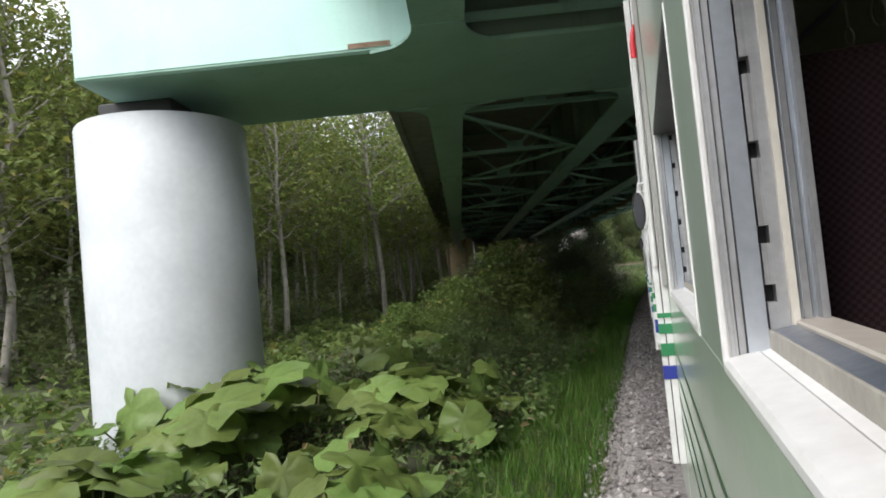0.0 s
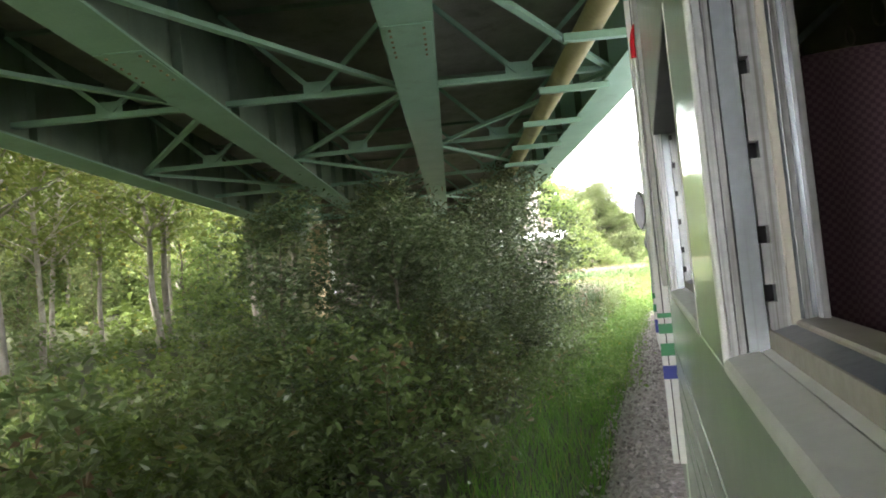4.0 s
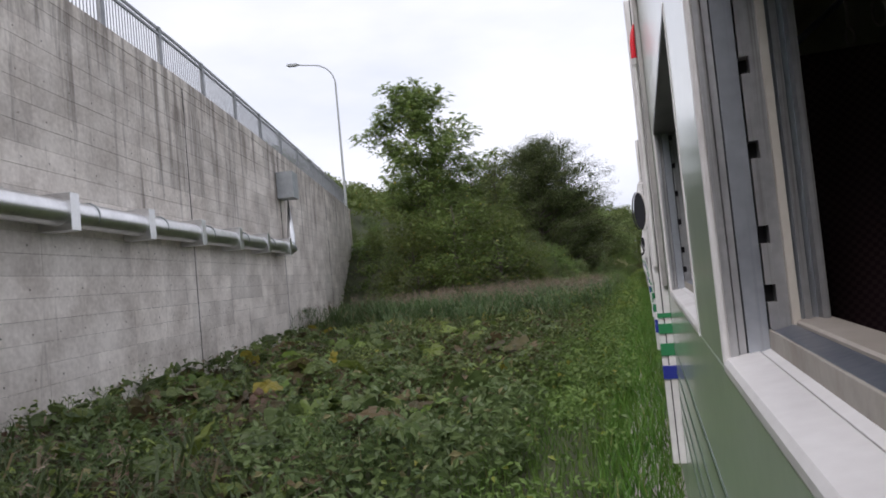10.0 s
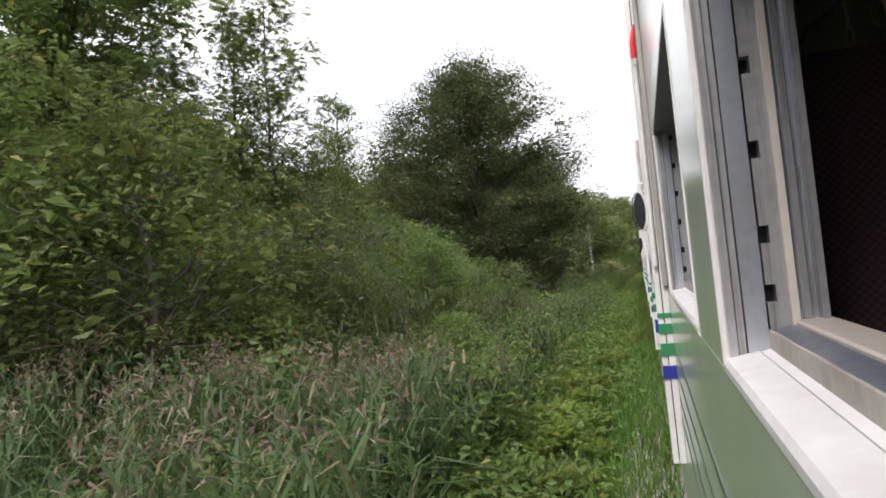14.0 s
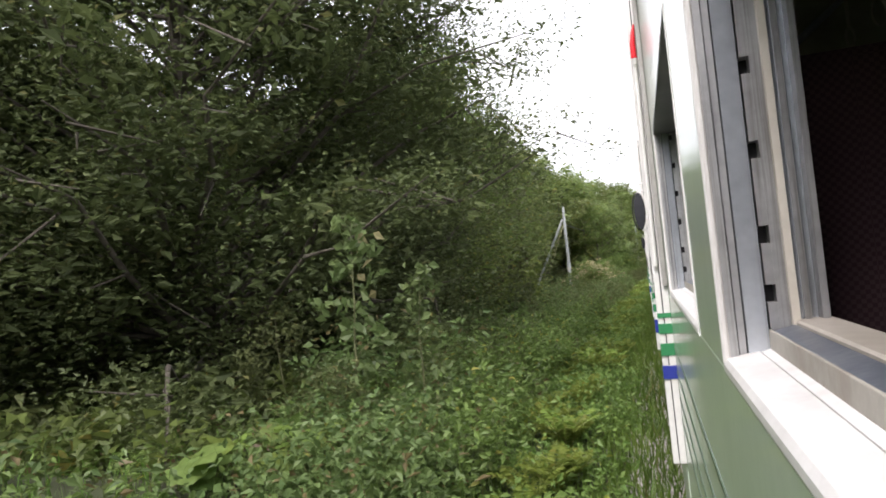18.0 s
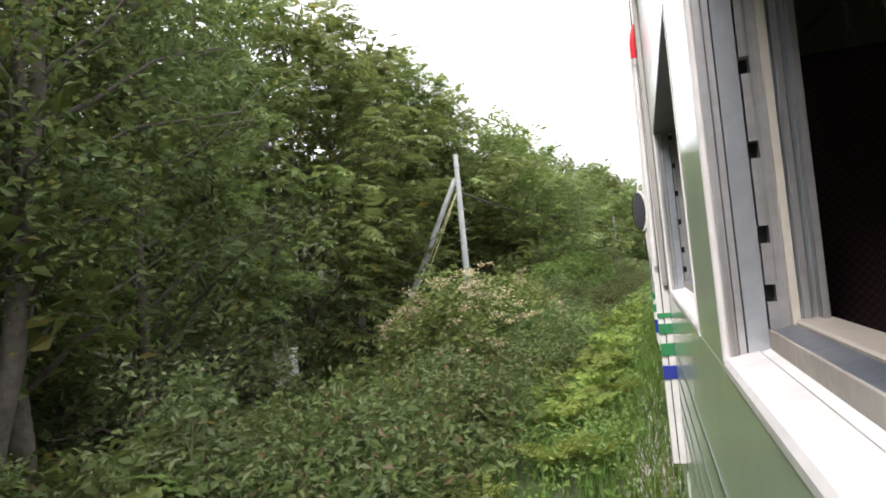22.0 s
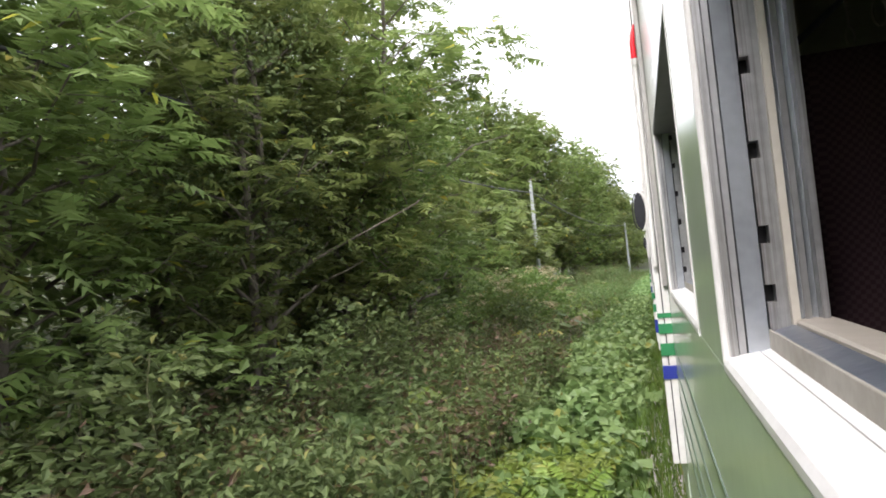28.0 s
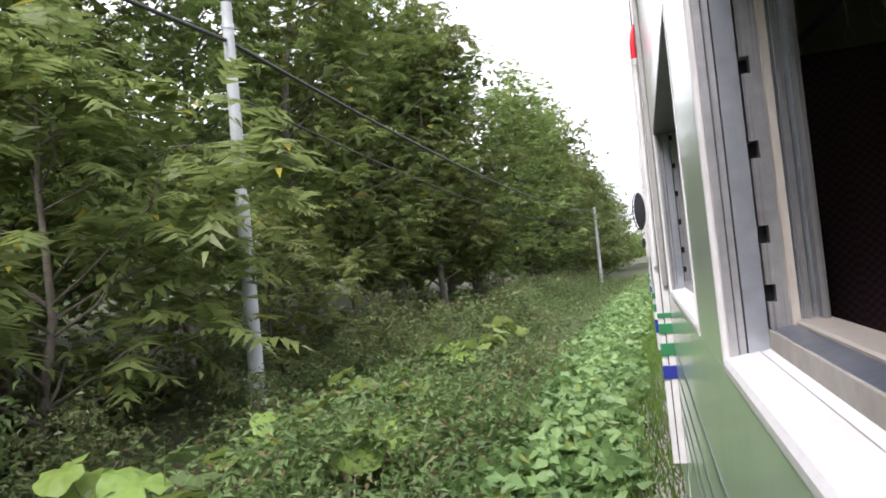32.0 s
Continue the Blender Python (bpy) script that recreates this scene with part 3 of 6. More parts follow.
def door_post(car, yf, leading):
    """Post with coloured marks, lamp, grab rail and mirror beside a door."""
    post = part("door_post", box(0.036, 0.064, yf - 0.03, yf, Z - 1.02, Z + 1.30, 0.003), M["white_paint"], car, "white post with green and blue marks")
    part("post_leaf", box(0.068, 0.099, yf - 0.034, yf - 0.002, Z - 1.02, Z + 1.30, 0.003), M["white_paint"], post)
    part("seam", box(0.063, 0.069, yf - 0.028, yf - 0.004, Z - 1.0, Z + 1.30), M["black"], post)
    for z0, z1, c in ((-0.305, -0.283, "mark_green"), (-0.383, -0.335, "mark_green"), (-0.492, -0.432, "mark_green"), (-0.606, -0.541, "mark_blue")):
        part("mark", prism([(0.0345, Z + z0), (0.0995, Z + z0), (0.0995, Z + z1), (0.0345, Z + z1)], yf - 0.0375, yf - 0.004), M[c], post)
    part("upper_trim", box(0.075, 0.099, yf - 0.06, yf - 0.04, Z - 0.15, Z + 1.30, 0.003), M["alu_dark"], car)
    rail = [(0.066, 0.14), (0.045, 0.145), (0.034, 0.13), (0.032, 0.10), (0.032, -0.30), (0.033, -0.44), (0.04, -0.47), (0.066, -0.48)]
    grab = part("grab_rail", tube([(x, yf + 0.17, Z + z) for x, z in rail], 0.010, 8), M["white_paint"], car, "white bent grab rail", smooth=True)
    for z0, z1, c in ((-0.22, -0.19, "mark_green"), (-0.29, -0.25, "mark_green"), (-0.40, -0.33, "mark_blue")):
        part("mark", tube([(0.0325, yf + 0.17, Z + z0), (0.0325, yf + 0.17, Z + z1)], 0.0115, 8), M[c], grab)
    if not leading:
        return
    lamp = part("marker_lamp", tube([(0.060, yf - 0.055, Z + 0.96), (0.058, yf - 0.06, Z + 0.99)], 0.014, 12), M["white_paint"], car, "red marker lamp on a white stem")
    part("lens", tube([(0.058, yf - 0.06, Z + 0.99), (0.058, yf - 0.06, Z + 1.07), (0.064, yf - 0.06, Z + 1.12), (0.072, yf - 0.06, Z + 1.16)], [0.0135, 0.0135, 0.010, 0.003], 12), M["red"], lamp, "red lens", smooth=True)
    part("stem", tube([(0.052, yf - 0.045, Z - 0.05), (0.055, yf - 0.045, Z + 0.5), (0.058, yf - 0.05, Z + 0.97)], 0.012, 8), M["white_paint"], lamp, smooth=True)
    mir = part("rear_mirror", prism([(0.004 + 0.026 * math.cos(a), Z + 0.245 + 0.095 * math.sin(a)) for a in np.linspace(0, 2 * math.pi, 20, endpoint=False)], yf + 0.14, yf + 0.155), M["mirror"], car, "oval outside mirror on a white bracket")
    ring = [(0.002 + 0.031 * math.cos(a), yf + 0.148, Z + 0.245 + 0.10 * math.sin(a)) for a in np.linspace(0, 2 * math.pi, 22)]
    part("rim", tube(ring, 0.004, 6), M["black"], mir, smooth=True)
    shell = [(0.006 + 0.034 * math.cos(a), yf + 0.152, Z + 0.242 + 0.104 * math.sin(a)) for a in np.linspace(-1.45, 1.75, 14)]
    part("shell", tube(shell, [0.003] + [0.009] * 12 + [0.003], 6), M["white_paint"], mir, "white back shell of the mirror", smooth=True)
    part("bracket", join([tube([(0.005, yf + 0.15, Z + 0.34), (0.012, yf + 0.15, Z + 0.385), (0.075, yf + 0.15, Z + 0.40)], 0.006, 6), tube([(0.005, yf + 0.15, Z + 0.345), (0.075, yf + 0.15, Z + 0.35)], 0.005, 6)]), M["white_paint"], mir)


def train_car():
    car = thing("railcar", "pale green railcar with white window trim and dark green lines", "train car", "cars of the train")
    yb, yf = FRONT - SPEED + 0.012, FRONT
    part("side_panel", box(0.10, 0.15, yb, yf, 1.02, LOW - 0.012, 0.004), M["body_green"], car)
    for z in (-0.452, -0.575, -0.70, -0.81):
        part("line", box(0.097, 0.103, yb, yf, Z + z - 0.0075, Z + z + 0.0075), M["stripe_green"], car, "dark green painted line")
    edges = [yf] + [e for w in WINDOWS for e in (w[1], w[0])] + [yb]
    for k in range(0, len(edges), 2):
        part("window_pillar", box(0.10, 0.1165, edges[k + 1], edges[k], LOW - 0.012, HIGH + 0.012), M["body_green"], car)
    part("upper_panel", box(0.10, 0.15, yb, yf, HIGH + 0.012, Z + 1.34, 0.004), M["body_green"], car)
    part("gutter", box(0.085, 0.12, yb, yf, Z + 1.29, Z + 1.32, 0.004), M["white_paint"], car)
    part("roof", prism([(0.10 + 1.45 - 1.45 * math.cos(a), Z + 1.33 + 0.25 * math.sin(a)) for a in np.linspace(0, math.pi, 13)], yb, yf), M["roof"], car)
    part("far_side", box(2.95, 3.0, yb, yf, 1.02, Z + 1.34), M["body_green"], car)
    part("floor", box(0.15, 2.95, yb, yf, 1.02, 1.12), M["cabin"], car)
    part("lining", box(2.90, 2.95, yb + 0.02, yf - 0.02, 1.12, Z + 1.32), M["lining"], car)
    for y in (yf - 0.05, yf - 4.05):
        part("end_wall", box(0.152, 2.948, y, y + 0.048, 1.12, Z + 1.32), M["lining"], car, "dull cream end wall of the cabin")
    for k, (y0, y1) in enumerate(WINDOWS):
        # window head coloured dark for the shade on its underside
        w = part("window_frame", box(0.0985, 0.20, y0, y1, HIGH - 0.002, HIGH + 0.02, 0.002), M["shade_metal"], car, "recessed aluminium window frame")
        part("trim", box(0.0965, 0.1075, y1 - 0.005, y1 + 0.012, LOW - 0.004, HIGH + 0.02, 0.003), M["white_paint"], w, "white outer trim")
        part("trim", box(0.0975, 0.1145, y0 - 0.008, y0 + 0.003, LOW - 0.004, HIGH + 0.02, 0.003), M["white_paint"], w, "white outer trim")
        part("sill", prism([(0.0965, Z - 0.178), (0.0965, Z - 0.168), (0.1015, Z - 0.160), (0.146, Z - 0.152), (0.146, Z - 0.20), (0.11, Z - 0.21)], y0 - 0.004, y1 + 0.004), M["white_paint"], w, "white sloping sill")
        jamb(w, y1)
        part("sill_strip", prism([(0.149, Z - 0.153), (0.161, Z - 0.149), (0.161, Z - 0.20), (0.149, Z - 0.20)], y0, y1), M["white_paint"], w)
        part("sill_step", box(0.1615, 0.166, y0, y1, Z - 0.20, Z - 0.121, 0.001), M["sill_dirt"], w, "grimy step of the sill")
        part("sliding_track", prism([(0.167, Z - 0.124), (0.196, Z - 0.116), (0.196, Z - 0.20), (0.167, Z - 0.20)], y0, y1), M["sill_blue"], w, "worn metal sliding track")
        part("inner_sill", box(0.1975, INNER, y0 - 0.03, y1 + 0.03, Z - 0.19, Z - 0.110, 0.003), M["cream"], w, "cream inner sill")
        part("rear_jamb", box(0.117, 0.243, y0 - 0.05, y0, LOW, HIGH), M["alu_dark"], w)
        if k in OPEN_ONES:
            part("screw", tube([(0.18, y0 + 0.93, Z - 0.121), (0.18, y0 + 0.93, Z - 0.114)], 0.006, 8), M["alu"], w)
        if k not in OPEN_ONES:
            part("pane", box(0.200, 0.204, y0, y1, LOW, HIGH), M["glass"], w, "clear window pane")
            part("meeting_rail", box(0.190, 0.212, y0, y1, Z - 0.115, Z - 0.085, 0.002), M["alu"], w)
    for y in (1.22, -2.78):
        part("seat_back", box(0.255, 0.95, y, y + 0.13, 1.5, Z + 0.325, 0.02, 2), M["moquette"], car, "maroon checked cloth seat back")
        for x, z, r in ((0.491, 0.448, 0.020), (0.552, 0.492, 0.032)):
            ring = [(x + r * 0.45 * math.cos(a), y + 0.40, Z + z + r * math.sin(a)) for a in np.linspace(0, 2 * math.pi, 14)]
            part("strap_ring", join([tube(ring, 0.0034, 5), tube([(x, y + 0.40, Z + z + r), (x - 0.004, y + 0.40, Z + 0.80)], 0.004, 5)]), M["cream"], car, "hanging ring on a strap", smooth=True)
        part("rack_bar", tube([(0.33, y + 0.25, Z + 0.40), (0.60, y + 0.75, Z + 0.66)], 0.008, 6), M["zinc_dull"], car, "slanting luggage rack bar", smooth=True)
    door_post(car, yf, True)
    door_post(car, yf - 4.0, False)
    # running gear that carries the car
    part("underframe", box(0.5, 2.6, yb + 0.3, yf - 0.3, 0.80, 1.02, 0.02), M["black"], car)
    for y in (yb + 1.6, yf - 1.8):
        part("bogie", box(0.75, 2.32, y - 0.5, y + 0.5, 0.52, 0.81, 0.03), M["black"], car)
        for x in (1.0, 2.07):
            part("wheel", tube([(x - 0.055, y, 0.58), (x + 0.055, y, 0.58)], 0.43, 20), M["rail_steel"], car)
    return car


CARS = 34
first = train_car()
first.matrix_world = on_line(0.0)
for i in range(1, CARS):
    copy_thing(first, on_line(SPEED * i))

# ---------------------------------------------------------------- road bridge
GIRDERS = (-1.85, -6.0, -10.15, -14.6)


def bridge_pose():
    """Frame of the bridge: x across to the right, y along towards the abutment, whose face is y = 0."""
    o = yard(0, 74.0)
    ang = math.degrees(math.atan2(-(WALL_D.x), WALL_D.y)) + math.degrees(math.atan(0.056))
    return pose(o.x, o.y, 0, 0, 0, ang)


BRIDGE = bridge_pose()
bridge = thing("road_bridge", "sea-green steel girder road bridge on a round pale pier", "bridge", m=BRIDGE)


def gz(y):
    return 6.0 - y * 0.004


def girder(x, right_face):
    end = 0.6 + 0.35 * (x + 1.85)
    # outer girder gets the lit tone, inner webs the shaded one
    g = part("girder", box(x - 0.02, x + 0.02, -112, end, 0, 2.4), M["steel_aqua" if right_face else "steel_shaded"], bridge, "deep riveted plate girder")
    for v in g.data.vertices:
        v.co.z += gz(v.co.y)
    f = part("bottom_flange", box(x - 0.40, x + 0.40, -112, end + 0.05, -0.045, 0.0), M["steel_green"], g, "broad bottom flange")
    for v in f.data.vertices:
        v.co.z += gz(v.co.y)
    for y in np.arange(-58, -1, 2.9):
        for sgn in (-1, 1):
            part("stiffener", box(x + sgn * 0.02, x + sgn * 0.20, y - 0.008, y + 0.008, gz(y) + 0.002, gz(y) + 2.3), M["steel_aqua" if right_face and sgn > 0 else "steel_shaded"], g)
    for y in (-49, -33, -17):
        p = part("splice_plate", box(x - 0.37, x + 0.37, y - 0.7, y + 0.7, gz(y) - 0.065, gz(y) - 0.046, 0.003), M["steel_green"], g, "bolted splice plate with rust runs")
        for i in range(6):
            for j in (-0.25, 0.25):
                part("bolt", box(x + j - 0.02, x + j + 0.02, y - 0.55 + i * 0.22 - 0.02, y - 0.55 + i * 0.22 + 0.02, gz(y) - 0.085, gz(y) - 0.064), M["rust"], p)


for i, x in enumerate(GIRDERS):
    girder(x, i == 0)


def bar(a, b, w=0.07, hgt=0.11):
    """An angle bar between two points, as a slim box."""
    a, b = Vector(a), Vector(b)
    d = b - a
    bm = box(-w, w, 0, d.length, -hgt / 2, hgt / 2)
    bmesh.ops.transform(bm, matrix=Matrix.Translation(a) @ d.to_track_quat("Y", "Z").to_matrix().to_4x4(), verts=list(bm.verts))
    return bm


for i in range(3):
    x0, x1 = GIRDERS[i + 1] + 0.2, GIRDERS[i] - 0.2
    xm = (x0 + x1) / 2
    for k, y in enumerate(np.arange(-69, -1.5, 5.6)):
        z = gz(y)
        frame_part = part("cross_frame", bar((x0, y, z + 0.25), (x1, y, z + 0.25)), M["steel_green"], bridge, "cross frame of angle bars")
        part("brace", bar((x0, y, z + 2.1), (xm, y, z + 0.3), 0.05, 0.09), M["steel_green"], frame_part)
        part("brace", bar((x1, y, z + 2.1), (xm, y, z + 0.3), 0.05, 0.09), M["steel_green"], frame_part)
        part("top_bar", bar((x0, y, z + 2.15), (x1, y, z + 2.15), 0.05, 0.09), M["steel_shaded"], frame_part)
        part("gusset", box(xm - 0.28, xm + 0.28, y - 0.012, y + 0.012, z + 0.24, z + 0.55), M["steel_green"], frame_part)
        part("lateral_brace", bar(((x0, x1)[k % 2], y, z + 0.18), ((x1, x0)[k % 2], y + 5.6, z + 0.18), 0.06, 0.08), M["steel_green"], frame_part)
deck = part("deck_slab", box(-16.6, 0.15, -112, 2.2, 2.42, 2.72, 0.02), M["concrete_deck"], bridge, "grey concrete deck with overhanging edges")
for v in deck.data.vertices:
    v.co.z += gz(v.co.y)
for x in (-0.12, -16.6):
    p = part("parapet", box(x, x + 0.27, -112, 2.2, 2.3, 3.25, 0.02), M["concrete_deck"], bridge)
    for v in p.data.vertices:
        v.co.z += gz(v.co.y)
# service pipe under the deck
part("service_pipe", tube([(-3.1, -112, gz(-112) + 0.12), (-3.1, 0.3, gz(0) + 0.12)], 0.21, 14), M["yellow_pipe"], bridge, "faded yellow service pipe", smooth=True)
for y in np.arange(-58, -2, 2.8):
    part("pipe_hanger", box(-3.6, -2.2, y - 0.06, y + 0.06, gz(y) - 0.22, gz(y) - 0.10), M["steel_green"], bridge)
for x in GIRDERS:
    y = 0.35 * (x + 1.85)
    b = part("bearing", box(x - 0.28, x + 0.28, y - 0.45, y + 0.25, gz(0) - 0.26, gz(0) - 0.05, 0.02), M["zinc_dull"], bridge, "steel bearing with a link bar")
    part("link_bar", bar((x - 0.02, y - 1.05, gz(0) + 0.02), (x + 0.52, y - 1.2, gz(0) - 0.98), 0.035, 0.30), M["zinc_dull"], b, "bolted safety link")
    part("mount", box(x + 0.42, x + 0.78, y - 1.13, y - 1.07, gz(0) - 1.12, gz(0) - 0.70, 0.006), M["box_grey"], b)
    for u in (0.1, 0.9):
        part("pin", tube([(x + 0.52 * u, y - 1.24 - 0.13 * u, gz(0) + 0.0 - 0.98 * u), (x + 0.52 * u, y - 1.05 - 0.13 * u, gz(0) + 0.0 - 0.98 * u)], 0.085, 12), M["zinc_dull"], b)
for y0 in (-0.95, -0.55):
    part("data_plate", box(-1.829, -1.824, y0, y0 + 0.30, gz(0) + 0.75, gz(0) + 1.05), M["pier_paint"], bridge, "faint painted data plate")
# cross head and round pier
CAP0, CAP1 = -63.1, -59.4
cz = gz(-61.2)
cap = part("cross_head", box(-20.7, 2.4, CAP0, CAP1, cz - 0.03, cz + 2.30, 0.04), M["steel_green"], bridge, "big green box beam under the girders")
# the end open to the sky is coloured in the lit tone
part("face_plate", prism([(-20.66, cz + 2.28), (-20.66, cz + 0.05), (-15.1, cz + 0.05), (-14.83, cz + 0.11), (-14.64, cz + 0.25), (-14.55, cz + 0.5), (-14.55, cz + 2.28)], CAP0 - 0.012, CAP0 - 0.002), M["steel_aqua"], cap, "turquoise face in the lit tone")
part("scrape", box(-16.1, -15.4, CAP0 - 0.017, CAP0 - 0.013, cz + 0.055, cz + 0.14), M["rust"], cap, "brown rust scrape at the edge")
def gusset_plate(x, y, sgn, z):
    """A flange that flares in a curve where a girder meets the cross head."""
    prof = []
    for u in np.linspace(0, 1, 9):
        prof.append((0.40 + 0.75 * (1 - math.sqrt(1 - (1 - u) ** 2)), u * 0.95))
    ring = [(x - w, y + sgn * d) for w, d in prof] + [(x + w, y + sgn * d) for w, d in reversed(prof)]
    bm = bmesh.new()
    lo, hi = [bm.verts.new((px, py, z - 0.05)) for px, py in ring], [bm.verts.new((px, py, z)) for px, py in ring]
    bm.faces.new(lo)
    bm.faces.new(hi[::-1])
    for i in range(len(ring)):
        j = (i + 1) % len(ring)
        bm.faces.new((lo[i], hi[i], hi[j], lo[j]))
    bmesh.ops.recalc_face_normals(bm, faces=list(bm.faces))
    return bm


for x in GIRDERS:
    part("gusset", gusset_plate(x, CAP1, 1, cz - 0.004), M["steel_green"], cap)
    part("gusset", gusset_plate(x, CAP0, -1, cz - 0.004), M["steel_green"], cap)
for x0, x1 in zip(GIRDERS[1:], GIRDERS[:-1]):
    # shade below the near deck is painted into these plates
    part("front_panel", box(x0 + 0.42, x1 - 0.42, CAP0 - 0.016, CAP0 - 0.003, cz + 0.04, cz + 2.26, 0.004), M["steel_shaded"], cap, "front plate in the shaded green tone")
for cx in (-20.1, 1.2):
    pier = part("pier", tube([(cx, -61.25, -0.6), (cx, -61.25, cz - 0.52), (cx, -61.25, cz - 0.48)], [1.53, 1.53, 1.50], 48), M["pier_paint"], bridge, "pale grey coated round pier", smooth=True)
    part("bearing", box(cx - 0.9, cx + 0.5, -61.9, -60.6, cz - 0.48, cz - 0.03, 0.03), M["black"], pier)
# abutment, standing askew to the wall
ASKEW = YARD @ pose(1.35, 74.0, 0, 0, 0, 19.3)
abut = thing("abutment", "stained concrete bridge abutment with a pale cheek wall", "abutment", m=ASKEW)
part("breast_wall", box(-15.0, 0.0, 0.0, 2.0, -0.6, 5.72, 0.03), M["concrete_dark"], abut, "dark water-stained breast wall")
part("dry_patch", box(-11.3, -6.2, -0.014, -0.002, -0.3, 5.2), M["concrete_tan"], abut, "dry tan concrete face")
part("clean_strip", box(-2.05, -1.0, -0.014, -0.002, -0.3, 5.7), M["concrete_wash"], abut, "pale strip washed clean")
part("clean_strip", box(-2.62, -2.42, -0.012, -0.002, -0.3, 3.9), M["concrete_wash"], abut, "narrow pale run-off strip")
for z in (0.9, 1.8, 2.7, 3.6, 4.5, 5.4):
    part("form_line", box(-15.0, 0.0, -0.006, 0.0, z - 0.008, z + 0.008), M["concrete_dark"], abut)
part("back_wall", box(-15.0, -2.95, 1.75, 2.5, 5.722, 8.6), M["concrete_dark"], abut)
part("cheek_wall", box(-2.94, -0.27, 1.3, 2.6, 5.724, 8.45, 0.03), M["concrete"], abut, "pale cheek wall with a shelf")
part("cheek_cap", box(-2.94, -0.12, 0.95, 2.6, 8.455, 8.75, 0.02), M["steel_aqua"], abut, "turquoise edge plate")
part("side_wing", box(-15.7, -15.02, -0.3, 9.0, -0.6, 6.3, 0.03), M["concrete_tan"], abut)
part("drain_pipe", tube([(-14.9, -0.15, 6.0), (-14.85, -0.15, 2.0)], 0.13, 10), M["zinc"], abut, smooth=True)
part("down_pipe", tube([(-5.6, -0.25, 6.1), (-5.6, -0.25, 4.0), (-5.6, -0.25, 0.0)], 0.17, 12), M["yellow_pipe"], abut, "yellowish down pipe on the abutment", smooth=True)
for z in (1.7, 3.2, 4.4):
    part("pipe_clip", tube([(-5.6, -0.25, z - 0.03), (-5.6, -0.25, z + 0.03)], 0.19, 12), M["zinc_dull"], abut)

# pipe in a bright jacket along abutment and wall
cross = thing("jacketed_pipe", "shiny galvanised insulated pipe across the abutment", "pipe", m=ASKEW)
part("cross_run", tube([(-4.4, -0.65, 4.38), (-2.2, -0.65, 4.40), (0.0, -0.65, 4.43)], 0.27, 20), M["zinc"], cross, smooth=True)
part("clamp", box(-2.42, -2.02, -0.95, -0.02, 4.04, 4.76, 0.01), M["zinc"], cross)
part("upright_box", box(-5.15, -4.05, -1.0, -0.05, 3.95, 5.60, 0.015), M["zinc"], cross, "square jacket box over the bend")
part("corner_box", box(-0.48, 0.50, -1.0, -0.05, 4.12, 4.74, 0.015), M["zinc"], cross, "square jacket box at the corner")
for u in (-3.3, -1.2):
    part("band", tube([(u - 0.02, -0.65, 4.40), (u + 0.02, -0.65, 4.40)], 0.278, 20), M["zinc_dull"], cross)
pipe = thing("jacketed_pipe", "shiny galvanised insulated pipe on wall brackets", "pipe", m=YARD)
part("wall_run", tube([(1.50, 73.5, 4.43), (1.46, 75.0, 4.44), (1.38, 76.0, 4.46), (0.62, 77.6, 4.62), (0.42, 79.0, 4.64), (0.42, 95, 4.58), (0.42, 109.0, 4.58)], 0.30, 20), M["zinc"], pipe, smooth=True)
for b in np.arange(77.4, 108.6, 3.37):
    c = part("wall_bracket", box(0.02, 0.76, b - 0.16, b + 0.16, 4.18, 5.0, 0.01), M["zinc"], pipe, "grey square pipe bracket")
    part("band", tube([(0.42, b + 0.95, 4.61), (0.42, b + 1.0, 4.61)], 0.312, 20), M["zinc_dull"], c)
part("riser", tube([(0.42, 108.9, 4.58), (0.40, 109.15, 4.8), (0.40, 109.2, 5.1), (0.40, 109.2, 7.3)], 0.21, 16), M["zinc"], pipe, smooth=True)
part("riser_box", box(0.02, 0.85, 108.7, 109.7, 7.1, 8.42, 0.01), M["zinc_dull"], pipe, "grey box at the top of the riser")

# ---------------------------------------------------------------- railing on the wall
railing = thing("wall_railing", "grey galvanised railing with upright bars on the wall", "railing", m=YARD)
WALL_A, WALL_B = 76.4, 129.0


def wall_top(b):
    return 9.98 - 1.25 * max(0.0, (b - 98.0) / 31.0) ** 1.25


for b in np.arange(77.6, 129.0, 3.35):
    part("post", box(-0.33, -0.23, b - 0.10, b + 0.10, wall_top(b) - 0.02, wall_top(b) + 1.5, 0.01), M["rail_paint"], railing)
steps = list(np.linspace(76.6, 128.9, 17))
for z in (1.44, 1.26, 0.16):
    for b0, b1 in zip(steps[:-1], steps[1:]):
        part("handrail", bar((-0.28, b0, wall_top(b0) + z), (-0.28, b1, wall_top(b1) + z), 0.03, 0.09), M["rail_paint"], railing)
bays = []
for b in np.arange(76.7, 128.8, 0.16):
    bays.append(tube([(-0.28, b, wall_top(b) + 0.17), (-0.28, b, wall_top(b) + 1.24)], 0.018, 4))
tagged(part("infill_grille", join(bays), M["rail_paint"], railing), kind="stuff")
part("screen", box(-0.36, -0.30, 76.5, 83.2, wall_top(80), wall_top(80) + 1.95, 0.005), M["black"], railing, "dark mesh screen over the line")
for b in np.arange(76.6, 83.3, 1.65):
    part("screen_post", box(-0.30, -0.22, b - 0.04, b + 0.04, wall_top(b), wall_top(b) + 2.0, 0.008), M["zinc_dull"], railing)


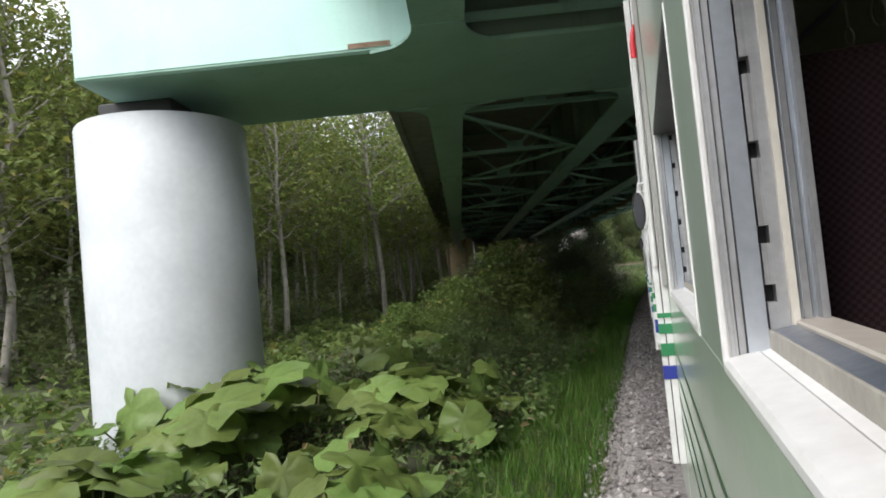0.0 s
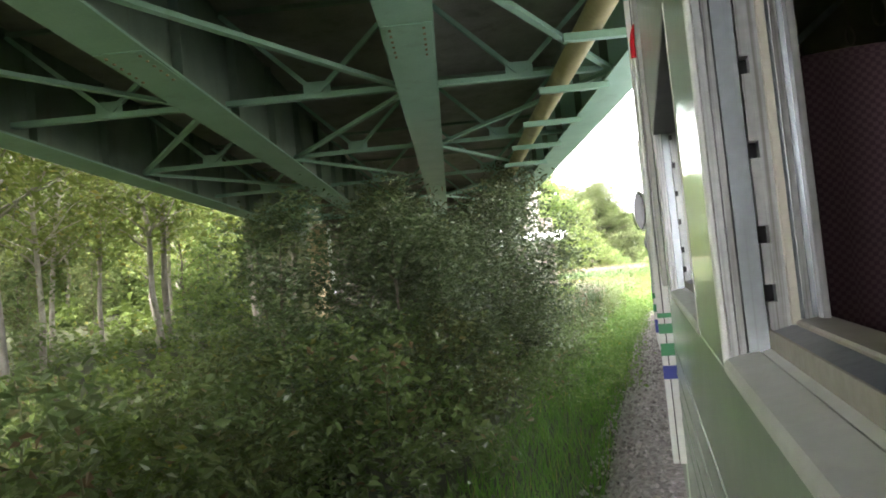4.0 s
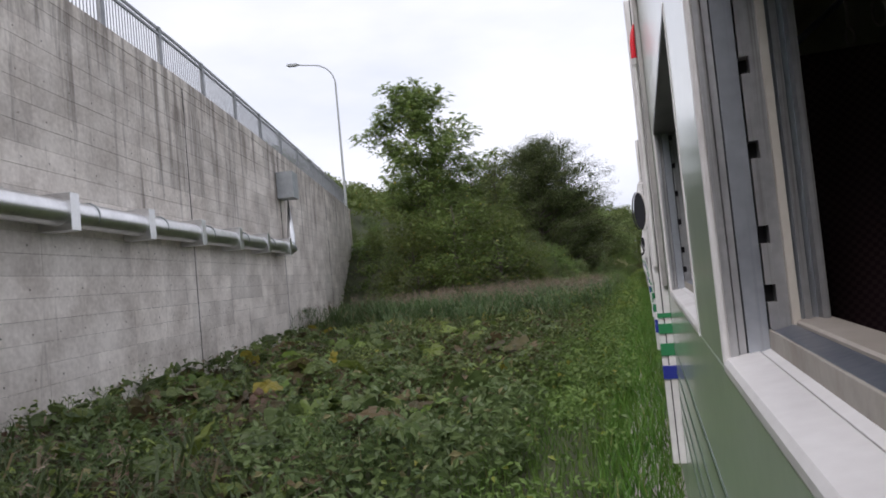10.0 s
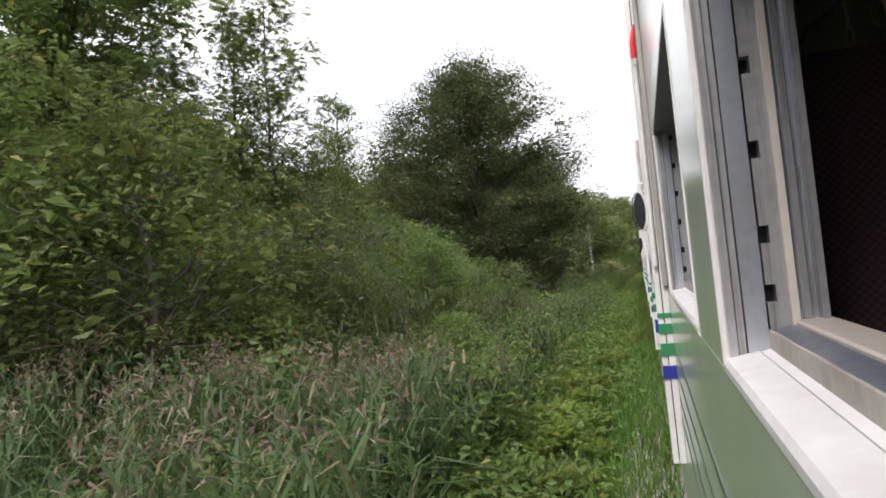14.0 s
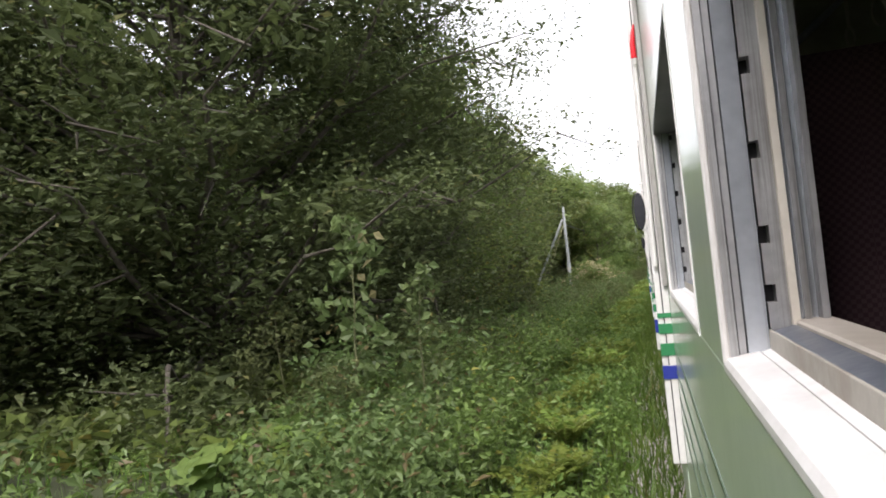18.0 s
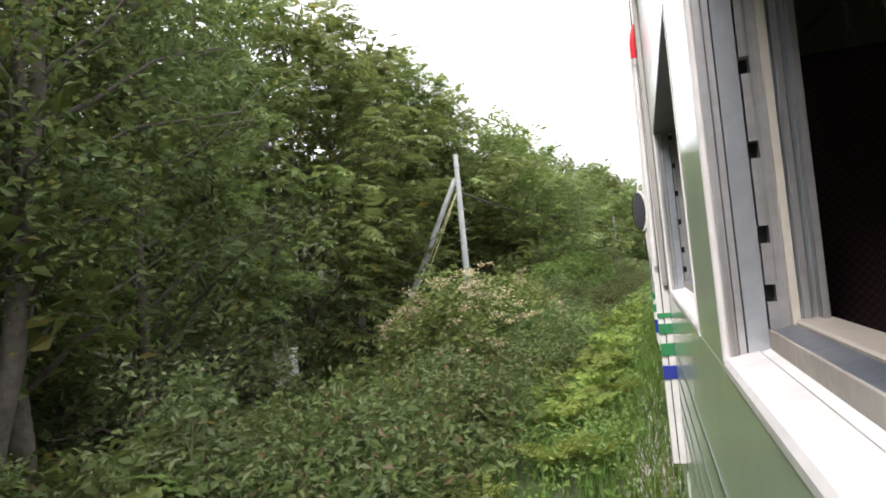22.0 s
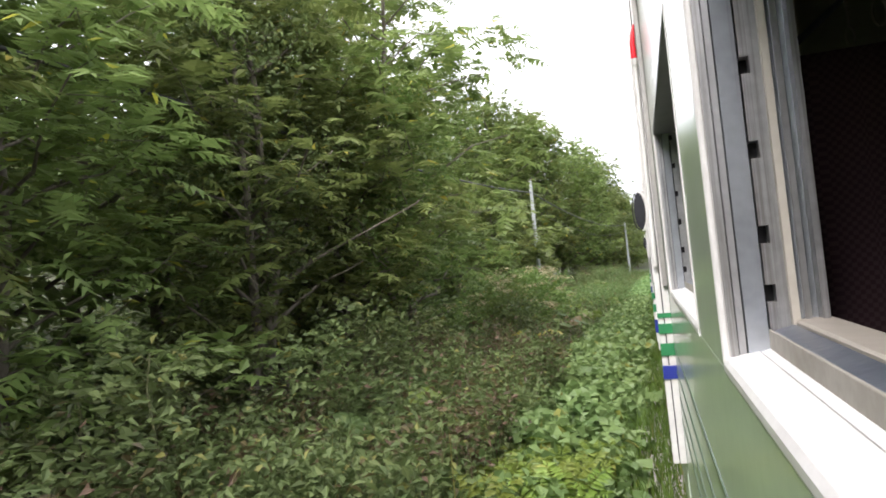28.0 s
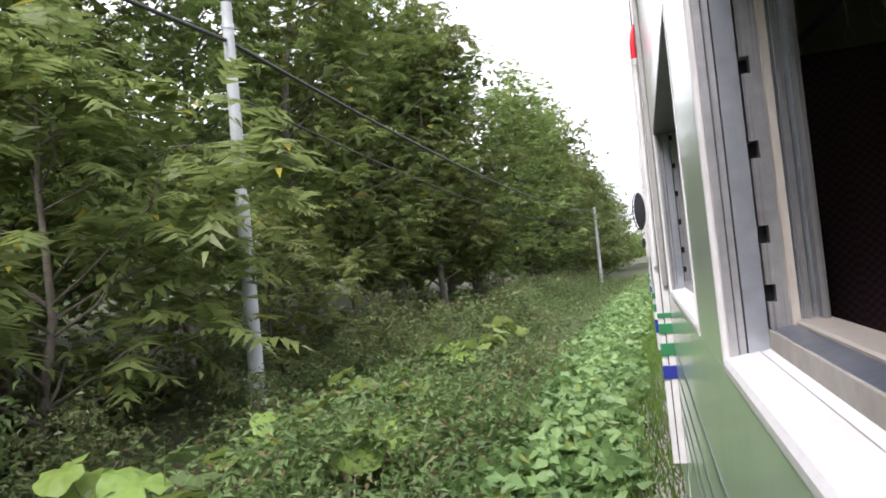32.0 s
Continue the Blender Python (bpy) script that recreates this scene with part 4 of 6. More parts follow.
# ---------------------------------------------------------------- street lamps
def street_lamp(x, y, z, high, reach, turn):
    ob = thing("street_lamp", "tall thin grey street lamp with a curved arm", "street lamp", "street lamps by the road", m=pose(x, y, z, 0, 0, turn))
    pts = [(0, 0, -0.5), (0, 0, high * 0.5), (0, 0, high - 2.0)] + [(-reach * 0.55 * (1 - math.cos(a)), 0, high - 2.0 + 1.9 * math.sin(a)) for a in np.linspace(0.2, 1.5, 6)] + [(-reach, 0, high)]
    part("pole", tube(pts, [0.13, 0.11, 0.08] + [0.06] * 7, 8), M["pole"], ob, smooth=True)
    part("lamp_head", prism([(-reach - 1.1, high - 0.03), (-reach - 1.0, high + 0.1), (-reach - 0.2, high + 0.14), (-reach + 0.1, high + 0.03), (-reach - 0.2, high - 0.08), (-reach - 0.9, high - 0.12)], -0.17, 0.17), M["pole"], ob)
    return ob


street_lamp(-22.4, 136.6, ground_z(Vector((-22.4, 136.6, 0))), 24.15 - ground_z(Vector((-22.4, 136.6, 0))), 3.4, 22)
street_lamp(-34.5, 190.0, ground_z(Vector((-34.5, 190, 0))), 22.2 - ground_z(Vector((-34.5, 190, 0))), 3.4, -20)
street_lamp(-33.0, 197.0, ground_z(Vector((-33, 197, 0))), 14.2 - ground_z(Vector((-33, 197, 0))), 2.0, -20)


# ---------------------------------------------------------------- poles beside the line
def line_pole(x, y, z0, top, label, lean=0.0, pegs=True):
    ob = thing("utility_pole", label, "utility pole", "poles beside the line", m=pose(x, y, z0, 0, lean, 0))
    h = top - z0
    part("shaft", tube([(0, 0, -0.4), (0, 0, h * 0.5), (0, 0, h)], [0.165, 0.135, 0.105], 18), M["pole"], ob, smooth=True)
    part("band", tube([(0, 0, h - 0.55), (0, 0, h - 0.43)], 0.125, 16), M["zinc_dull"], ob)
    part("band", tube([(0, 0, h - 1.3), (0, 0, h - 1.2)], 0.130, 16), M["zinc_dull"], ob)
    if pegs:
        for i in range(12):
            a = 0.4 if i % 2 else 0.4 + math.pi
            zz = 1.5 + i * (h - 2.6) / 12
            part("climbing_peg", tube([(0.10 * math.cos(a), 0.10 * math.sin(a), zz), (0.25 * math.cos(a), 0.25 * math.sin(a), zz)], 0.012, 6), M["zinc_dull"], ob)
    return ob


strut_pole = line_pole(0.42, 203.9, -0.3, 7.92, "grey round utility pole braced by a leaning strut")
part("strut", tube([(-3.7, -0.3, -0.2), (-0.12, -0.02, 7.1)], [0.14, 0.11], 14), M["pole"], strut_pole, "leaning grey strut", smooth=True)
for dx in (-2.9, -2.5):
    part("stay_wire", tube([(dx, -2.6, 0.0), (-0.05, 0, 6.6)], 0.014, 6), M["wire"], strut_pole, "yellowish stay wire")
part("guard", box(0.10, 0.17, -0.05, 0.05, 0.5, 2.9, 0.01), M["pole"], strut_pole)
line_pole(8.9, 267.2, -0.7, 8.4, "slim grey utility pole among the leaves", 0)
line_pole(19.5, 316.3, -0.5, 7.6, "distant slim grey utility pole", 0)
line_pole(26.5, 392, -0.5, 8.6, "far slim grey utility pole", 0)


def sagging(a, b, sag, r=0.022):
    a, b = Vector(a), Vector(b)
    pts = [a.lerp(b, u) - Vector((0, 0, 4 * sag * u * (1 - u))) for u in np.linspace(0, 1, 25)]
    return tube([tuple(p) for p in pts], r, 6)


TOPS = ((0.42, 203.9, 6.2), (8.9, 267.2, 7.6), (19.5, 316.3, 7.3), (26.5, 392, 8.0))
for a, b in zip(TOPS[:-1], TOPS[1:]):
    tagged(part("overhead_cable", sagging(a, b, 0.95, 0.04), M["cable"], smooth=True), "black sagging cable between utility poles", "cable")
tagged(part("overhead_cable", sagging((8.9, 267.2, 6.5), (19.5, 316.3, 6.6), 1.3, 0.02), M["cable"], smooth=True), "thin black lower cable between poles", "cable")

old = thing("signal_wire_pole", "old dark wooden pole with cross arms and insulators", "utility pole", m=pose(-4.5, 195.5, ground_z(Vector((-4.5, 195.5, 0))), 0, 0, 5))
part("shaft", tube([(0, 0, -0.3), (0, 0, 4.8), (0, 0, 9.4)], [0.15, 0.13, 0.11], 14), M["old_wood"], old, smooth=True)
for z in (9.0, 8.2, 7.4):
    arm = part("cross_arm", box(-0.95, 0.55, -0.14, -0.06, z - 0.05, z + 0.05, 0.006), M["old_wood"], old)
    for x in (-0.85, -0.5, 0.25, 0.48):
        part("insulator", tube([(x, -0.1, z + 0.05), (x, -0.1, z + 0.12), (x, -0.1, z + 0.2)], [0.03, 0.055, 0.035], 8), M["porcelain"], arm, smooth=True)
part("conduit", tube([(0.13, -0.1, 0.2), (0.12, -0.1, 4.4)], 0.05, 8), M["box_grey"], old)
cab = thing("signal_box", "small pale grey cabinet on a post", "cabinet", m=pose(-4.1, 195.0, ground_z(Vector((-4.1, 195.0, 0))), 0, 0, 8) @ Matrix.Diagonal((1.35, 1.35, 1.4, 1)))
part("body", box(-0.24, 0.24, -0.18, 0.18, 0.62, 1.48, 0.012), M["box_grey"], cab)
part("lid", box(-0.27, 0.27, -0.21, 0.21, 1.482, 1.53, 0.01), M["box_grey"], cab)
part("door", box(-0.20, 0.20, -0.195, -0.182, 0.68, 1.42, 0.004), M["box_grey"], cab)
part("post", box(-0.06, 0.06, -0.06, 0.06, -0.4, 0.62, 0.01), M["black"], cab)
# ---------------------------------------------------------------- plants: makers
def dome(u):
    return math.sqrt(max(0.0, 1 - (2 * u - 0.75) ** 2 / 1.6)) if u < 1 else 0.1


def oval(u):
    return max(0.15, math.sin(math.pi * (0.12 + 0.86 * u))) ** 0.8


def full(u):
    return math.sqrt(max(0.04, 1 - max(0.0, (u - 0.4) / 0.63) ** 2)) * (0.8 + 0.2 * min(1, u / 0.3))


def vase(u):
    return 0.35 + 0.65 * math.sin(math.pi * min(1, 0.1 + 0.75 * u))


def tree_shape(seed, H, R, c0, limbs, per, each, leaf, clump, trunk, profile, feather=False, lean=0.0, wide=0.5, up=0.8, twigs=2, plain=False, core=3, core_leaf=0.0, core_in=0.8, spread=(0.65, 1.12), loose=0.13):
    """Wood and leaves of a tree: a wandering trunk, limbs that rise and fork, leaves in loose tufts at their outer parts."""
    rng = np.random.default_rng(seed)
    n = 7
    zz = np.linspace(0, 0.92 * H, n)
    wob = np.cumsum(rng.normal(0, 0.012 * H, (n, 2)), 0) + np.outer(zz, [lean, 0])
    wob[0] = 0
    T = np.column_stack([wob, zz])
    T[0, 2] = -0.4
    wood = [tube(T, np.linspace(trunk, trunk * 0.22, n), 8)]
    cen, out = [], []
    for i in range(limbs):
        u = (i + rng.uniform(0.2, 0.8)) / limbs
        h = H * (c0 + (0.97 - c0) * u)
        az = i * 2.399 + rng.normal(0, 0.4)
        r = R * profile(u) * rng.uniform(*spread)
        zs = max(0.12 * H * rng.uniform(0.5, 1), h - r * 0.6)
        s = np.array([np.interp(zs, T[:, 2], T[:, 0]), np.interp(zs, T[:, 2], T[:, 1]), zs])
        e = s + [math.cos(az) * r, math.sin(az) * r, h - zs]
        m = s * 0.45 + e * 0.55 + rng.normal(0, 0.07 * r, 3) + [0, 0, 0.06 * r]
        rr = trunk * 0.42 * (1 - 0.6 * u)
        if twigs:
            wood.append(tube([s, s * 0.55 + m * 0.45 + rng.normal(0, 0.05 * r, 3), m, m * 0.5 + e * 0.5 + rng.normal(0, 0.06 * r, 3), e], [rr, rr * 0.8, rr * 0.55, rr * 0.35, rr * 0.12], 5))
        else:
            wood.append(tube([s, m, e], [rr, rr * 0.6, rr * 0.2], 3))
        for k in range(per):
            q = rng.uniform(0.35, 1.06)
            c = (s + (m - s) * q / 0.55) if q < 0.55 else (m + (e - m) * (q - 0.55) / 0.45)
            j = c + np.clip(rng.normal(0, loose * R, 3), -1.5 * loose * R, 1.5 * loose * R) * [1, 1, 0.7]
            if k < twigs:
                wood.append(tube([c, j], [rr * 0.28, rr * 0.1], 3))
            cen.append(j)
            out.append(j - s)
    cen, out = np.array(cen), unit(np.array(out))
    if feather:
        idx = np.repeat(np.arange(len(cen)), each)
        D = unit(out[idx] * [0.8, 0.8, 0.3] + rng.normal(0, 0.75, (len(idx), 3)) * [1, 1, 0.35] + [0, 0, 0.22])
        fol = fronds(cen[idx] + rng.normal(0, clump * 0.35, (len(idx), 3)), D, leaf * rng.uniform(0.7, 1.2, len(idx)), rng)
    else:
        idx = np.repeat(np.arange(len(cen)), each)
        P = cen[idx] + np.clip(rng.normal(0, clump, (len(idx), 3)), -1.7 * clump, 1.7 * clump) * [1, 1, 0.62]
        P[:, 2] = np.maximum(P[:, 2], 0.05)
        fol = scatter(P, leaf, rng, up=up, wide=wide, plain=plain)
    if core:
        idx = np.repeat(np.arange(len(cen)), core)
        P = cen[idx] * [core_in, core_in, 0.97] + rng.normal(0, clump * 0.8, (len(idx), 3)) * [1, 1, 0.6]
        fol = join([fol, scatter(P, core_leaf or (0.22 if feather else leaf * 1.25), rng, up=up, wide=0.55, plain=plain)])
    return join(wood), fol


KINDS = {
    # name: (thing, label, category, group, wood, leaves, arguments)
    "broad_a": ("broadleaf_tree", "broadleaf tree with dull dark green small leaves", "tree", "trees along the line", "bark", "leaf_dark", dict(seed=11, H=10, R=3.3, c0=0.10, limbs=32, per=7, each=50, leaf=0.112, clump=0.40, trunk=0.15, profile=dome, core=6, core_leaf=0.34, core_in=0.68)),
    "broad_b": ("broadleaf_tree", "broadleaf tree with mid green leaves in loose tufts", "tree", "trees along the line", "bark", "leaf_mid", dict(seed=12, H=10, R=3.0, c0=0.16, limbs=30, per=7, each=50, leaf=0.112, clump=0.40, trunk=0.14, profile=oval, core=6, core_leaf=0.34, core_in=0.68)),
    "broad_c": ("broadleaf_tree", "slender broadleaf tree with an open ragged crown", "tree", "trees along the line", "bark", "leaf_dark", dict(seed=13, H=10, R=2.3, c0=0.28, limbs=22, per=7, each=48, leaf=0.115, clump=0.38, trunk=0.12, profile=oval, core=4)),
    "back_a": ("tall_tree", "tall tree with layered feathery dull green foliage", "tree", "trees along the line", "bark", "leaf_mid", dict(seed=14, H=16, R=4.6, c0=0.16, limbs=38, per=6, each=6, leaf=0.74, clump=0.6, trunk=0.2, profile=full, spread=(0.62, 1.05), feather=True, core=8, core_leaf=0.5, core_in=0.72, twigs=0)),
    "back_b": ("tall_tree", "tall tree with layered feathery fresh green foliage", "tree", "trees along the line", "bark", "leaf_ash", dict(seed=15, H=16, R=4.4, c0=0.2, limbs=38, per=6, each=6, leaf=0.70, clump=0.6, trunk=0.19, profile=full, spread=(0.62, 1.05), feather=True, core=8, core_leaf=0.5, core_in=0.72, twigs=0)),
    "ash_a": ("ash_tree", "ash tree with feathered fresh green leaves", "tree", "ash trees", "bark", "leaf_ash", dict(seed=21, H=9, R=2.9, c0=0.10, limbs=30, per=6, each=6, leaf=0.62, clump=0.5, trunk=0.11, profile=full, spread=(0.5, 1.1), feather=True, core=6)),
    "ash_b": ("ash_tree", "tall ash tree with feathered leaves and gaps", "tree", "ash trees", "bark", "leaf_ash", dict(seed=22, H=10, R=3.0, c0=0.24, limbs=28, per=6, each=6, leaf=0.62, clump=0.5, trunk=0.12, profile=dome, feather=True, core=5)),
    "ash_big": ("ash_tree", "tall full-crowned ash tree behind the willow bushes", "tree", "ash trees", "bark", "leaf_ash", dict(seed=24, H=15, R=4.6, c0=0.22, limbs=50, per=8, each=11, leaf=0.70, clump=0.55, trunk=0.2, profile=full, feather=True, core=24, core_leaf=0.3)),
    "sumac": ("lacquer_tree", "low spreading tree with long feathered leaves", "tree", "ash trees", "bark", "leaf_ash", dict(seed=23, H=6, R=2.9, c0=0.22, limbs=22, per=6, each=6, leaf=0.80, clump=0.4, trunk=0.08, profile=dome, feather=True)),
    "tall_a": ("forest_tree", "thin pale-trunked forest tree with a high yellow-green crown", "tree", "forest trees", "bark_pale", "leaf_light", dict(seed=31, H=14, R=3.4, c0=0.36, limbs=24, per=6, each=22, leaf=0.23, clump=0.58, trunk=0.13, profile=vase, core=2)),
    "tall_b": ("forest_tree", "leaning pale-trunked forest tree with sparse light leaves", "tree", "forest trees", "bark_pale", "leaf_light", dict(seed=32, H=13, R=3.4, c0=0.30, limbs=22, per=6, each=22, leaf=0.23, clump=0.58, trunk=0.10, profile=oval, lean=0.06, core=2)),
    "bush": ("willow_bush", "large round willow bush leafy down to the ground", "bush", "willow bushes", "bark", "leaf_mid", dict(seed=41, H=7, R=3.5, c0=0.04, limbs=32, per=7, each=30, leaf=0.16, clump=0.38, trunk=0.10, profile=dome, core=5, core_leaf=0.34, core_in=0.7)),
    "bush_b": ("willow_bush", "greyish green round willow bush", "bush", "willow bushes", "bark", "leaf_grey", dict(seed=43, H=6, R=2.6, c0=0.04, limbs=26, per=6, each=30, leaf=0.16, clump=0.34, trunk=0.08, profile=oval, core=5)),
    "young_tall": ("sapling", "young tree with light yellow-green leaves", "sapling", "saplings", "stem", "leaf_light", dict(seed=67, H=5.2, R=1.7, c0=0.2, limbs=26, per=6, each=12, leaf=0.14, clump=0.22, trunk=0.035, profile=dome, wide=0.5, core=0)),
    "young": ("sapling", "young tree with light yellow-green leaves", "sapling", "saplings", "stem", "leaf_light", dict(seed=66, H=2.4, R=0.8, c0=0.3, limbs=12, per=4, each=7, leaf=0.19, clump=0.14, trunk=0.022, profile=dome, wide=0.55, core=0)),
    "willow": ("willow_tree", "big dark round-crowned willow tree", "tree", "", "bark", "leaf_willow", dict(seed=42, H=17.4, R=7.4, c0=0.03, limbs=124, per=16, each=104, leaf=0.115, clump=0.42, trunk=0.3, profile=full, spread=(0.82, 1.04), core=22, core_leaf=0.28, core_in=0.80, loose=0.10, twigs=4)),
    "far_a": ("background_tree", "dense tree in the wood behind", "tree", "background trees", "bark", "leaf_mid", dict(seed=51, H=13, R=4.2, c0=0.12, limbs=26, per=5, each=22, leaf=0.45, clump=0.75, trunk=0.18, profile=dome, twigs=0, plain=True, core=5)),
    "far_b": ("background_tree", "dense dark tree in the wood behind", "tree", "background trees", "bark", "leaf_dark", dict(seed=52, H=14, R=3.8, c0=0.16, limbs=24, per=5, each=22, leaf=0.45, clump=0.75, trunk=0.18, profile=oval, twigs=0, plain=True, core=5)),
    "shrub_a": ("shrub", "leafy shrub with greyish green leaves", "shrub", "shrubs beside the line", "stem", "leaf_grey", dict(seed=61, H=2.0, R=1.25, c0=0.05, limbs=15, per=5, each=13, leaf=0.125, clump=0.17, trunk=0.025, profile=dome, twigs=0, core=2)),
    "shrub_b": ("shrub", "dark green shrub with pointed leaves", "shrub", "shrubs beside the line", "stem", "leaf_dark", dict(seed=62, H=2.2, R=1.1, c0=0.08, limbs=15, per=5, each=13, leaf=0.135, clump=0.17, trunk=0.025, profile=oval, twigs=0, core=2)),
    "shrub_c": ("shrub", "yellowish green low shrub", "shrub", "shrubs beside the line", "stem", "leaf_herb", dict(seed=63, H=1.5, R=1.3, c0=0.03, limbs=15, per=5, each=13, leaf=0.12, clump=0.17, trunk=0.02, profile=dome, twigs=0, core=2)),
    "glossy": ("small_tree", "small dark glossy-leaved tree under the bridge", "tree", "small trees by the bridge", "bark", "leaf_glossy", dict(seed=64, H=5.2, R=1.9, c0=0.12, limbs=34, per=9, each=20, leaf=0.128, clump=0.26, trunk=0.05, profile=oval, wide=0.46, core=6, core_leaf=0.15, core_in=0.75)),
    "thicket": ("thicket_bush", "dense green thicket bush with broad pointed leaves", "bush", "thicket bushes", "stem", "leaf_mid", dict(seed=68, H=3.5, R=1.75, c0=0.03, limbs=28, per=7, each=17, leaf=0.175, clump=0.26, trunk=0.035, profile=dome, wide=0.56, twigs=1, core=4, core_leaf=0.22)),
    "sapling": ("sapling", "pale-leaved young sapling with broad leaves", "sapling", "saplings", "stem", "leaf_grey", dict(seed=65, H=3.4, R=0.75, c0=0.12, limbs=14, per=4, each=6, leaf=0.22, clump=0.14, trunk=0.03, profile=oval, wide=0.62, core=0)),
}
STOCK, PLANTED = {}, {}


def plant(kind, s, lat, h=None, turn=None, rng=random, squash=1.0, sink=0.0, world=None, top=None):
    """One plant of a kind at its place; h is its height in metres."""
    nm, label, cat, group, wood, leaf, arg = KINDS[kind]
    p = Vector((*world, 0)) if world else at(s, lat)
    if top is not None:
        h = max(1.0, top - ground_z(p))
    k = (h or arg["H"]) / arg["H"]
    m = pose(p.x, p.y, ground_z(p) - sink, 0, 0, rng.uniform(0, 360) if turn is None else turn)
    if kind not in STOCK:
        ob = thing(nm, label, cat, group)
        w, f = tree_shape(**arg)
        part("trunk" if cat == "tree" else "stem", w, M[wood], ob, smooth=True)
        part("crown" if cat == "tree" else "foliage", f, M[leaf], ob)
        ob.matrix_world = m
        STOCK[kind] = ob
    else:
        ob = copy_thing(STOCK[kind], m)
    ob.scale = (k * squash, k * squash, k)
    return ob


def at_many(s, lat):
    h = np.interp(s, S_AXIS, HEAD)
    x = np.interp(s, S_AXIS, PX) + np.cos(h) * lat
    y = np.interp(s, S_AXIS, PY) + np.sin(h) * lat
    return x, y, height(x, y)


def patch(s0, s1, lat0, lat1, n, rng, clumpy=0.0):
    s, lat = rng.uniform(s0, s1, n), rng.uniform(lat0, lat1, n)
    if clumpy:
        k = max(4, int((s1 - s0) * (lat1 - lat0) * clumpy))
        cs, cl = rng.uniform(s0, s1, k), rng.uniform(lat0, lat1, k)
        i = rng.integers(0, k, n)
        s = np.where(rng.random(n) < 0.75, cs[i] + rng.normal(0, 0.35, n), s)
        lat = np.clip(np.where(rng.random(n) < 0.75, cl[i] + rng.normal(0, 0.3, n), lat), min(lat0, lat1) - 0.3, max(lat0, lat1) + 0.15)
    x, y, z = at_many(s, lat)
    return np.stack([x, y, np.maximum(z, np.interp(lat, [-0.76, -0.75, -0.35, 0.3], [-9, -0.3, 0.01, 0.01]))], 1)


def blades(P, hgt, wid, rng, bend=0.5):
    n = len(P)
    az = rng.uniform(0, 6.283, n)
    lean = np.stack([np.cos(az), np.sin(az), np.zeros(n)], 1)
    side = np.stack([-np.sin(az), np.cos(az), np.zeros(n)], 1)
    h = (hgt * rng.uniform(0.5, 1.2, n))[:, None]
    w = (wid * rng.uniform(0.6, 1.3, n))[:, None]
    b = bend * rng.uniform(0.3, 1.3, (n, 1))
    up = np.array([0, 0, 1.0])
    V = np.stack([P - side * w / 2, P + side * w / 2, P + lean * h * b * 0.35 + up * h * 0.6 + side * w * 0.4, P + lean * h * b * 0.35 + up * h * 0.6 - side * w * 0.4, P + lean * h * b + up * h * (0.98 - 0.3 * b)], 1).reshape(-1, 3)
    i = np.arange(n)[:, None] * 5
    return V, np.concatenate([i + [0, 1, 2], i + [0, 2, 3], i + [3, 2, 4]], 1).reshape(-1, 3)


def stuff(name, shape, mat, label, cat):
    return tagged(part(name, shape, M[mat]), label, cat, kind="stuff")


def herb(P, hgt, per, leaf, rng, wide=0.5, plain=False):
    n = len(P)
    idx = np.repeat(np.arange(n), per)
    hs = hgt * rng.uniform(0.45, 1.25, n)
    u = rng.uniform(0.25, 1.0, len(idx))
    C = P[idx] + np.stack([rng.normal(0, 0.10, len(idx)), rng.normal(0, 0.10, len(idx)), hs[idx] * u], 1)
    L = scatter(C, leaf, rng, up=1.0, wide=wide, plain=plain)
    if plain:
        return L
    S = blades(P, hs, 0.012, rng, 0.15)
    return join([L, S])


# ---------------------------------------------------------------- plants: the ground layers
rng = np.random.default_rng(77)


def turf(P, hgt, wid, rng, bend=0.6):
    """Short grass: one slim triangle a blade."""
    n = len(P)
    az = rng.uniform(0, 6.283, n)
    side = np.stack([-np.sin(az), np.cos(az), np.zeros(n)], 1) * (wid * rng.uniform(0.6, 1.4, (n, 1)))
    h = hgt * rng.uniform(0.4, 1.3, n)
    q = bend * rng.uniform(0.1, 1.2, n)
    tip = P + np.stack([np.cos(az) * h * q, np.sin(az) * h * q, h], 1)
    return np.stack([P - side, P + side, tip], 1).reshape(-1, 3), np.arange(n * 3).reshape(-1, 3)


for s0, s1, lat in ((-4, 20, -0.75), (20, 62, -0.75), (62, 100, 0.15), (100, 140, 0.15), (140, 180, 0.15), (180, 220, 0.15), (220, 262, 0.15), (262, 330, 0.15)):
    stuff("verge_grass", turf(patch(s0, s1, -2.6, lat, 18000, rng), 0.28, 0.008, rng, 0.7), "blade_grass", "fresh green verge grass beside the ballast", "grass")
for s0, s1 in ((62, 130), (130, 200), (200, 270), (270, 300)):
    stuff("verge_grass", turf(patch(s0, s1, -0.8, 0.14, 16000, rng), 0.26, 0.011, rng, 0.9), "blade_grass", "grass growing over the ballast shoulder", "grass")
for s0, s1, n in ((44, 75, 1800), (75, 115, 2200), (115, 160, 2200), (160, 205, 2400)):
    stuff("verge_herbs", herb(patch(s0, s1, -2.1, -0.55, n, rng, 0.9), 0.38, 6, 0.11, rng, 0.5), "leaf_lush", "low bright green herbs along the verge", "herbs")
for s0, s1, n in ((205, 236, 2200), (236, 262, 2600), (262, 300, 2600), (300, 345, 1200)):
    stuff("creeping_cover", herb(patch(s0, s1, -2.1, -0.5, n, rng, 1.0), 0.38, 7, 0.205, rng, 0.9), "leaf_creep", "lush broad-leaved creeping cover on the verge", "herbs")
